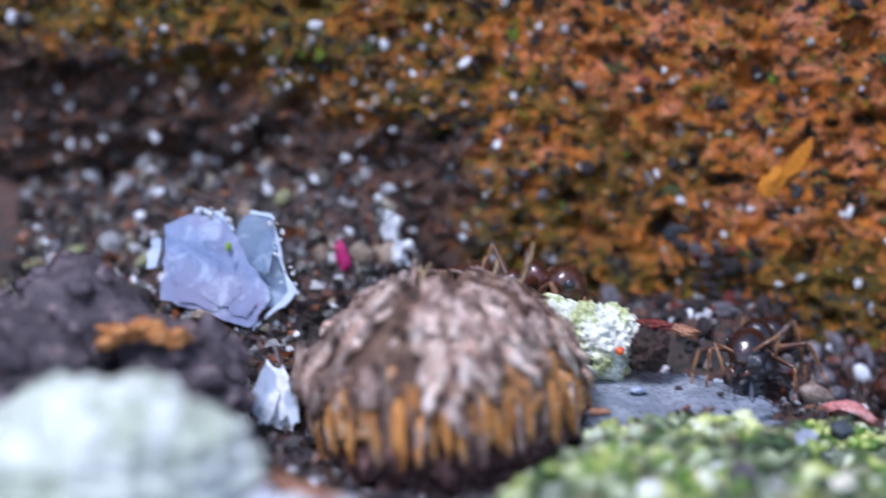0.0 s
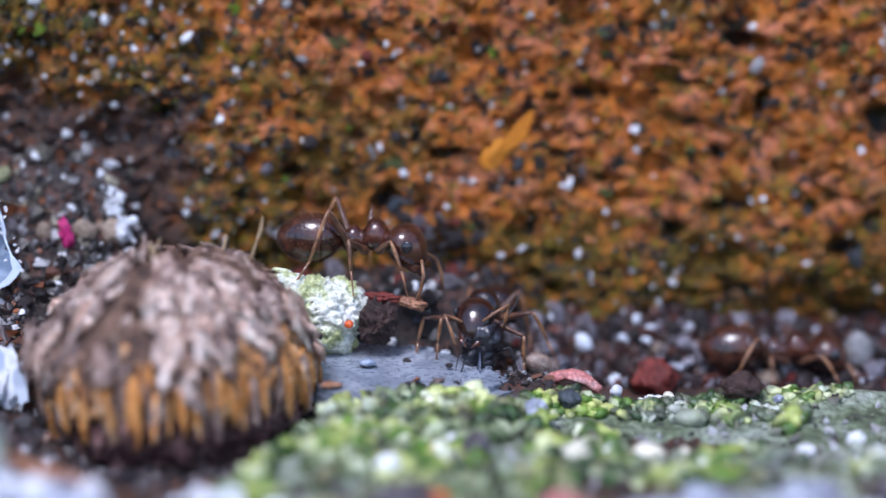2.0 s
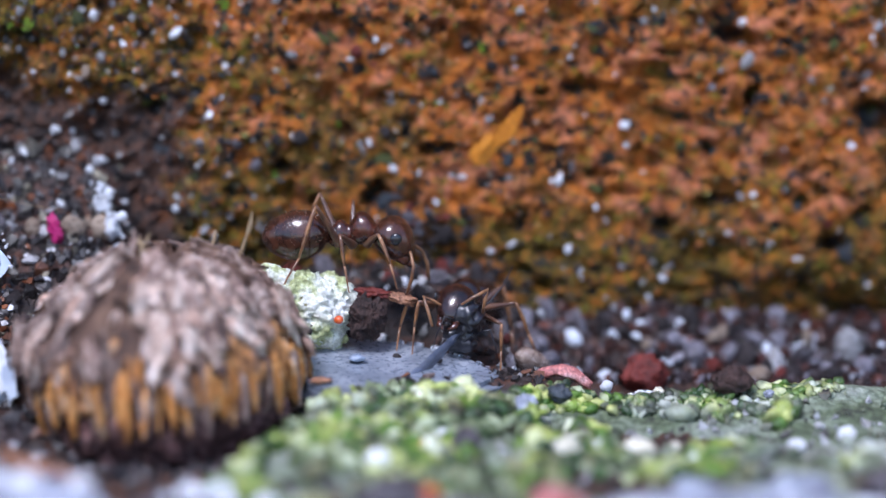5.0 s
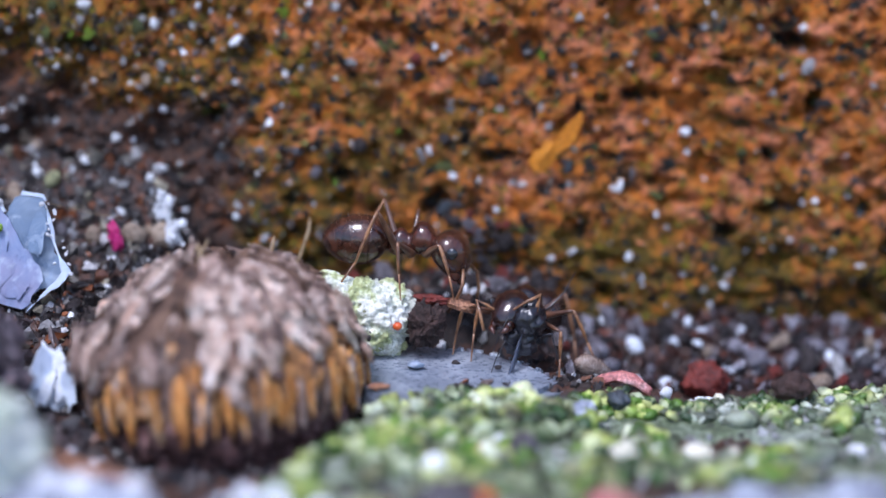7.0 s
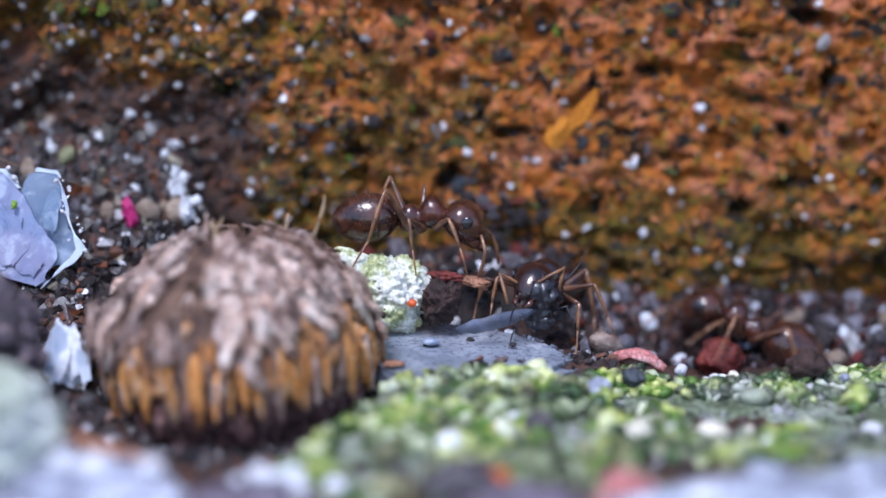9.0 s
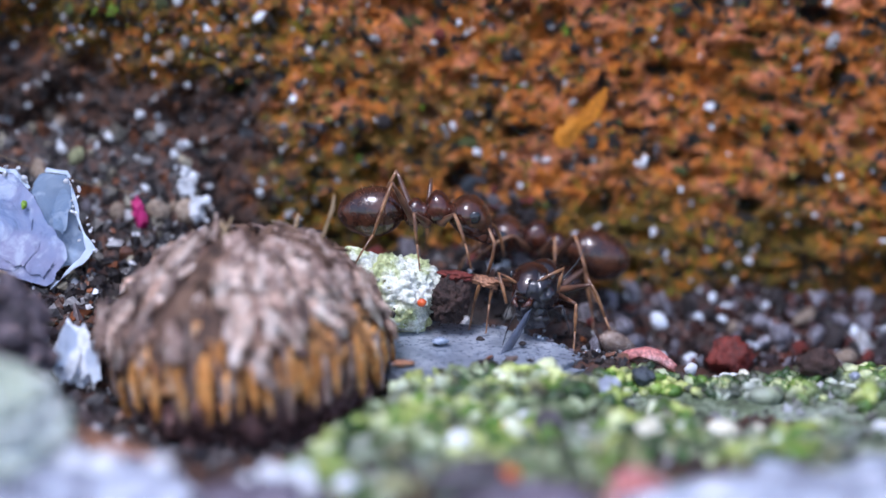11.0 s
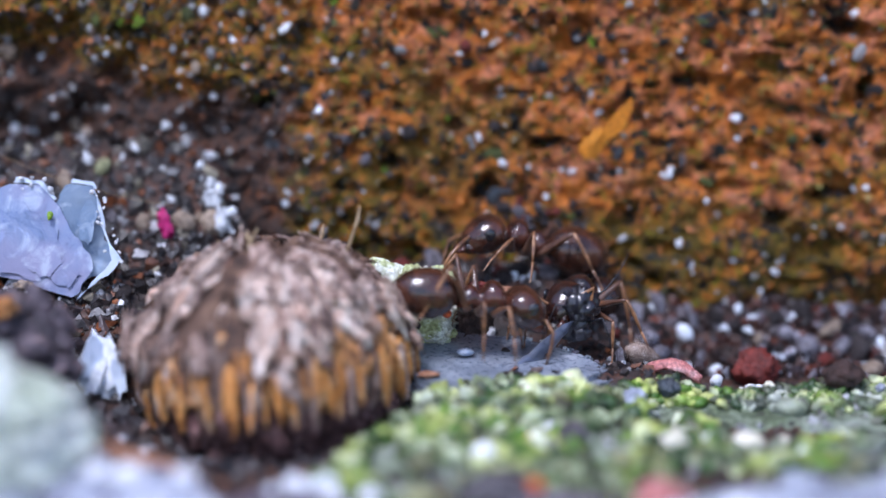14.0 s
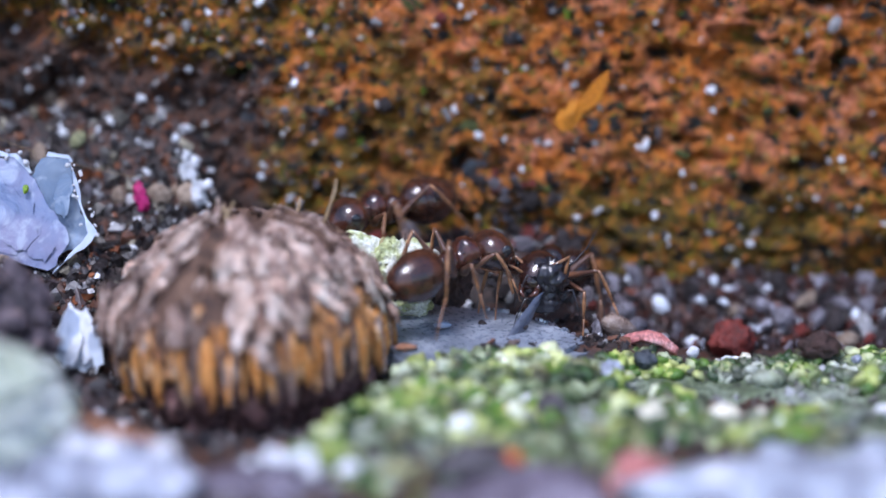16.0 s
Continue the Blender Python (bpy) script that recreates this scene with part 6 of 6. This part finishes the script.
HIND, MID, FORE = (-0.36, 0.14, -0.24), (-0.05, 0.18, -0.26), (0.30, 0.17, -0.24)
STAND = [(-1, (HIND, (-0.85, 0.62, 0.80), (-1.30, 0.80, -0.42), (-1.82, 0.85, -1.28))),
         (-1, (MID, (-0.32, 0.80, 0.10), (-0.25, 0.92, -0.62), (-0.18, 0.98, -1.24))),
         (-1, (FORE, (0.62, 0.62, 0.05), (0.88, 0.80, -0.62), (1.02, 0.85, -1.22))),
         (1, (HIND, (-0.80, 0.62, 0.85), (-1.35, 0.85, -0.35), (-1.75, 0.95, -1.25))),
         (1, (MID, (0.0, 0.80, 0.62), (-0.10, 1.05, -0.45), (-0.15, 1.15, -1.22))),
         (1, (FORE, (0.55, 0.62, 0.15), (0.95, 0.85, -0.55), (1.15, 0.9, -1.2)))]
FEELERS = [((0.95, 0.45, -0.05), (1.25, 0.35, -0.60)), ((0.95, 0.45, 0.10), (1.45, 0.55, -0.25))]
ant_a, head_a, legs_a = ant("dark brown ant with an amber-legged stance on the lichen stone", STAND, 44, FEELERS, 4)
LOW = [(s, tuple((p[0] * 1.1, p[1] * (1.0 if i == 0 else 1.25), p[2] if i == 0 else p[2] * 0.62) for i, p in enumerate(spec))) for s, spec in STAND]
# the second ant rears at the slate's edge; its feet are given where they stand
GRIP = at(3.35, 0.70, -1.20, 0, -18, 244)


def seen_from(m, side, *points):
    out = []
    for p in points:
        q = m.inverted() @ (Vector(p) * MM) / MM
        out.append((q.x, q.y * side, q.z))
    return tuple(out)


GRIP_LEGS = [(-1, (HIND, (-0.85, 0.62, 0.40), (-1.10, 0.80, -0.72), (-1.32, 0.85, -1.70))),
             (-1, (MID, *seen_from(GRIP, -1, (1.80, 0.15, -1.05), (1.62, 0.15, -1.65), (1.50, 0.0, -2.25)))),
             (-1, (FORE, *seen_from(GRIP, -1, (2.10, -0.20, -0.94), (1.98, -0.25, -1.55), (1.90, -0.30, -2.25)))),
             (1, (HIND, (-0.80, 0.62, 0.40), (-1.15, 0.85, -0.70), (-1.35, 0.95, -1.70))),
             (1, (MID, *seen_from(GRIP, 1, (4.42, 0.10, -1.18), (4.74, 0.10, -1.98), (5.02, 0.10, -2.78)))),
             (1, (FORE, *seen_from(GRIP, 1, (4.03, -0.50, -1.50), (4.00, -0.58, -2.15), (3.95, -0.70, -2.86))))]
GRIP_HEAD = GRIP @ at(0.64, 0, 0.12, 0, 34, 0) @ Matrix.Scale(1.25, 4)
ant_b, head_b, legs_b = ant("blackish brown ant gripping a dead fly at the slate's edge", GRIP_LEGS, 34, [seen_from(GRIP_HEAD, -1, (2.15, -0.40, -0.70), (2.30, -0.75, -1.35)), seen_from(GRIP_HEAD, 1, (3.68, -0.55, -0.58), (3.52, -0.62, -1.15))], -10, 0.95, CHITIN_BLACK, CHITIN_BLACK)
ant_c, head_c, legs_c = ant("dark brown ant running over the gravel behind the stone", LOW, 28, FEELERS, 6)

dead_fly = tagged(new("dead_fly"), "crumpled black dead fly with one grey wing, held by an ant", "dead fly")
part("thorax", lump(81, 0.44, 0.40, 0.44, 4, 0.35, 1.8, 0.16), FLY, dead_fly, m=at(0.04, 0, 0.12))
part("abdomen", lump(83, 0.36, 0.36, 0.44, 4, 0.30, 1.6, 0.10), FLY, dead_fly, m=at(-0.08, 0.12, -0.30, 18, 12, 0))
part("head", lump(82, 0.24, 0.22, 0.2, 3, 0.3), FLY, dead_fly, m=at(0.08, -0.05, -0.5))
wing_bm = slab([(0.0, -0.04), (0.3, -0.16), (0.8, -0.25), (1.4, -0.24), (1.85, -0.08), (1.95, 0.06), (1.5, 0.17), (0.8, 0.17), (0.25, 0.08)], 0, 0.015, random.Random(3))
wing = part("wing", wing_bm, WING, dead_fly, "grey translucent wing", at(-0.1, -0.25, -0.2, 20, 32, 205))
bristles = bmesh.new()
r_fly = random.Random(5)
for _ in range(90):
    v = Vector((r_fly.gauss(0, 1), r_fly.gauss(0, 1) - 0.4, r_fly.gauss(0, 1))).normalized()
    q = Vector((v.x * 0.46, v.y * 0.38, v.z * 0.52))
    tube([q, q + v * r_fly.uniform(0.06, 0.16) + Vector((0, 0, r_fly.uniform(-0.06, 0.04)))], (0.010, 0.003), 3, bristles)
part("bristles", bristles, FLY, dead_fly, "short black bristles")
part("leg", tube([(0.3, 0.1, 0.25), (0.62, 0.15, 0.50), (0.92, 0.25, 0.85), (1.15, 0.3, 1.35)], (0.03, 0.022, 0.016, 0.008), 5), FLY, dead_fly, "thin black leg")
for side, lean in ((-1, 0.2), (1, -0.1), (-1, -0.35)):
    part("leg", tube([(0.25 * side, -0.25, -0.1 + lean), (0.55 * side, -0.42, 0.05 + lean), (0.72 * side, -0.40, -0.40 + lean), (0.80 * side, -0.42, -0.75 + lean)], (0.03, 0.024, 0.016, 0.008), 5), FLY, dead_fly, "thin black leg")


# ---- what moves ----
def motions():
    rows_a = [(0.0, -2.15, 0.75, -0.12, 0, -6, -2), (0.3, -1.0, 0.60, 0.12, 0, -6, -6), (0.5, -0.35, 0.50, 0.26, 0, -5, -8), (0.8, 0.22, 0.45, 0.36, 0, -3, -6), (1.0, 0.50, 0.42, 0.42, 0, -3, -4), (1.5, 0.62, 0.42, 0.36, 0, 0, -10), (2.0, 0.56, 0.42, 0.40, 0, -1, -8), (3.0, 0.48, 0.4, 0.44, 0, -3, -4), (3.7, 0.47, 0.4, 0.44, 0, -4, -3),
              (5.8, 0.50, 0.4, 0.42, 0, -2, -4), (6.5, 0.5, 0.4, 0.4, 0, 0, -6), (7.0, 0.52, 0.4, 0.37, 0, 2, -5), (8.0, 0.42, 0.4, 0.42, 0, 0, -3), (9.0, 0.40, 0.4, 0.42, 0, -2, -3), (11.3, 0.30, 0.4, 0.54, 0, 0, -3), (12.0, 0.30, 0.4, 0.54, 0, 3, -4),
              (12.5, 0.42, 0.4, 0.50, 0, 9, -6), (12.8, 0.38, 0.3, 0.40, 0, 14, -10), (13.0, 0.40, -0.1, -0.1, 0, 30, -30), (13.15, 0.42, -0.7, -0.72, 0, 45, -40), (13.3, 0.45, -0.95, -0.85, 0, 36, -36), (13.6, 0.28, -1.0, -0.78, 0, 24, -22),
              (13.8, 0.55, -1.1, -0.93, 0, 16, -2), (14.0, 0.95, -1.15, -1.0, 0, 10, 10), (14.2, 1.35, -1.1, -1.1, 0, 8, 18), (14.5, 1.50, -1.0, -1.14, 0, 7, 25), (15.0, 1.28, -0.95, -1.03, 0, 2, 32), (15.5, 1.1, -0.85, -0.90, 0, -4, 38), (16.0, 0.95, -0.8, -0.76, 0, -8, 42)]
    walk(ant_a, [(t, at(*r)) for t, *r in rows_a])
    rows_b = [(0.0, 3.4, 0.7, -1.42, 0, -6, 252), (1.5, 3.45, 0.7, -1.40, 0, -6, 252), (2.5, 3.4, 0.7, -1.38, 0, -8, 250), (3.7, 3.35, 0.7, -1.38, 0, -8, 250), (5.8, 3.2, 0.7, -1.20, 0, -16, 247), (7.0, 3.25, 0.7, -1.28, 0, -14, 245), (8.5, 3.38, 0.7, -1.2, 0, -18, 244), (9.0, 3.4, 0.7, -1.2, 0, -18, 244),
              (11.3, 3.05, 0.7, -1.22, 0, -17, 243), (12.0, 2.97, 0.68, -1.22, 0, -17, 243), (13.0, 3.15, 0.68, -1.25, 0, -15, 243), (14.5, 3.4, 0.68, -1.34, 0, -12, 242), (15.0, 3.4, 0.68, -1.36, 0, -12, 242), (16.0, 3.25, 0.68, -1.28, 0, -14, 243)]
    walk(ant_b, [(t, at(*r)) for t, *r in rows_b])
    rows_f = [(0.0, 3.25, -0.45, -1.95, 0, 0, 20), (1.5, 3.3, -0.45, -1.95, 0, 0, 16), (3.7, 3.25, -0.45, -1.90, 0, 0, 10), (5.8, 3.05, -0.45, -1.45, 0, 5, 6), (7.0, 3.15, -0.45, -1.50, 0, 6, 10), (7.8, 3.15, -0.45, -1.46, 0, 4, 4), (8.2, 3.2, -0.45, -1.45, 0, 0, 0),
              (9.2, 3.2, -0.45, -1.42, 0, 0, 0), (11.3, 2.8, -0.45, -1.40, 0, 4, 4), (12.5, 2.75, -0.45, -1.32, 0, 6, 6), (13.5, 3.1, -0.45, -1.42, 0, 4, 0), (14.5, 3.25, -0.45, -1.45, 0, 0, 0), (15.0, 3.2, -0.45, -1.45, 0, 0, 0), (16.0, 3.05, -0.45, -1.42, 0, 4, 4)]
    walk(dead_fly, [(t, at(*r)) for t, *r in rows_f])
    walk(wing, [(t, at(-0.15, -0.3, -0.15, rx, ry, rz)) for t, rx, ry, rz in (
        (0.0, 60, 72, 240), (3.7, 60, 72, 235), (5.8, 80, 24, 192), (6.4, 80, 30, 192), (7.0, 60, 76, 210), (7.7, 70, 40, 192), (8.2, 72, 13, 184), (9.2, 72, 16, 186), (11.3, 68, 56, 218), (12.6, 66, 58, 222), (13.5, 72, 44, 205), (14.5, 75, 38, 200), (15.0, 80, 40, 196), (16.0, 75, 54, 206))])
    rows_c = [(0.0, 8.35, 1.7, -2.75, 0, 0, 8), (0.5, 8.4, 1.7, -2.75, 0, 0, 8), (1.0, 8.55, 1.7, -2.75, 0, 0, 6), (1.3, 8.6, 1.7, -2.72, 0, -3, 8), (1.5, 9.1, 1.8, -2.7, 0, -5, 8), (1.7, 9.9, 1.8, -2.7, 0, -3, 2), (2.0, 11.0, 1.8, -2.7, 0, 0, -4), (2.5, 13.6, 1.8, -2.75, 0, 0, -6), (3.0, 16.8, 1.8, -2.7, 0, 0, 0), (3.7, 18.5, 1.8, -2.7, 0, 0, 40), (5.0, 19.0, 2.0, -2.6, 0, 0, 110), (6.5, 18.5, 2.0, -2.6, 0, 0, 170),
              (8.3, 13.5, 1.8, -2.75, 0, 0, 180), (8.8, 9.2, 1.6, -2.75, 0, -6, 182), (9.0, 8.2, 1.6, -2.5, 0, -24, 168), (9.2, 8.05, 1.7, -2.15, 0, -42, 158), (9.6, 7.2, 1.9, -1.6, 0, -30, 165), (10.2, 5.3, 1.8, -1.1, 0, -16, 170), (11.3, 2.75, 2.1, -0.50, 0, -14, 176), (12.5, 2.55, 2.0, -0.52, 0, -14, 180), (13.5, 2.15, 1.8, -0.24, 0, -16, 190), (14.5, 1.75, 1.7, -0.16, 0, -14, 196),
              (14.8, 1.4, 1.6, 0.0, 0, -16, 204), (15.0, 1.0, 1.55, -0.05, 0, -8, 212), (15.5, 0.35, 1.5, -0.05, 0, -2, 214), (15.8, -0.45, 1.4, 0.0, 0, 0, 214), (16.0, -0.9, 1.3, 0.0, 0, 2, 214)]
    walk(ant_c, [(t, at(*r)) for t, *r in rows_c])
    # heads nod and turn a little
    for h, first, beats in ((head_a, 44, ((0.0, 0, 0), (1.5, 6, -10), (2.5, -4, 4), (3.7, 0, 0), (5.8, 4, -4), (7.0, 10, -6), (8.0, 2, 4), (9.2, 0, 0), (11.3, -6, 6), (12.5, -14, -8), (13.1, -10, 0), (14.0, -16, 6), (15.0, -22, 0), (16.0, -12, -10))),
                            (head_b, 34, ((0.0, 0, 0), (3.7, 4, 4), (7.0, 0, -6), (9.0, 6, 0), (12.5, 2, 6), (14.5, 8, -4), (16.0, 4, 2))),
                            (head_c, 28, ((0.0, 0, 0), (2.0, 4, 6), (8.8, 0, -4), (11.3, 10, 4), (12.5, 4, -10), (14.5, 0, 8), (15.0, 8, -14), (15.5, 12, 10), (16.0, 6, 0)))):
        walk(h, [(t, at(0.64, 0, 0.12, 0, first + nod, turn)) for t, nod, turn in beats])
    # legs stride while an ant runs, and shift now and then while it stands
    for legs, runs in ((legs_a, ((0.0, 1.0), (12.8, 14.4))), (legs_c, ((1.2, 3.6), (8.0, 11.2), (14.6, 16.0))), (legs_b, ())):
        for k, leg in enumerate(legs):
            hip = leg.matrix_basis.translation / MM
            times = sorted({0.0, 2.0, 5.0, 7.5, 10.0, 12.0, 16.0} | {round(a + 0.1 * n, 2) for a, z in runs for n in range(int((z - a) * 10) + 1)})
            rows = []
            for t in times:
                running = any(a <= t <= z for a, z in runs)
                swing = 17 * math.sin(2 * math.pi * t * 2.7 + math.pi * (k % 2) + (k > 2) * math.pi) if running else 3 * math.sin(k * 2.1 + t * 1.3)
                rows.append((t, at(*hip, 0, 0, swing)))
            walk(leg, rows)


motions()
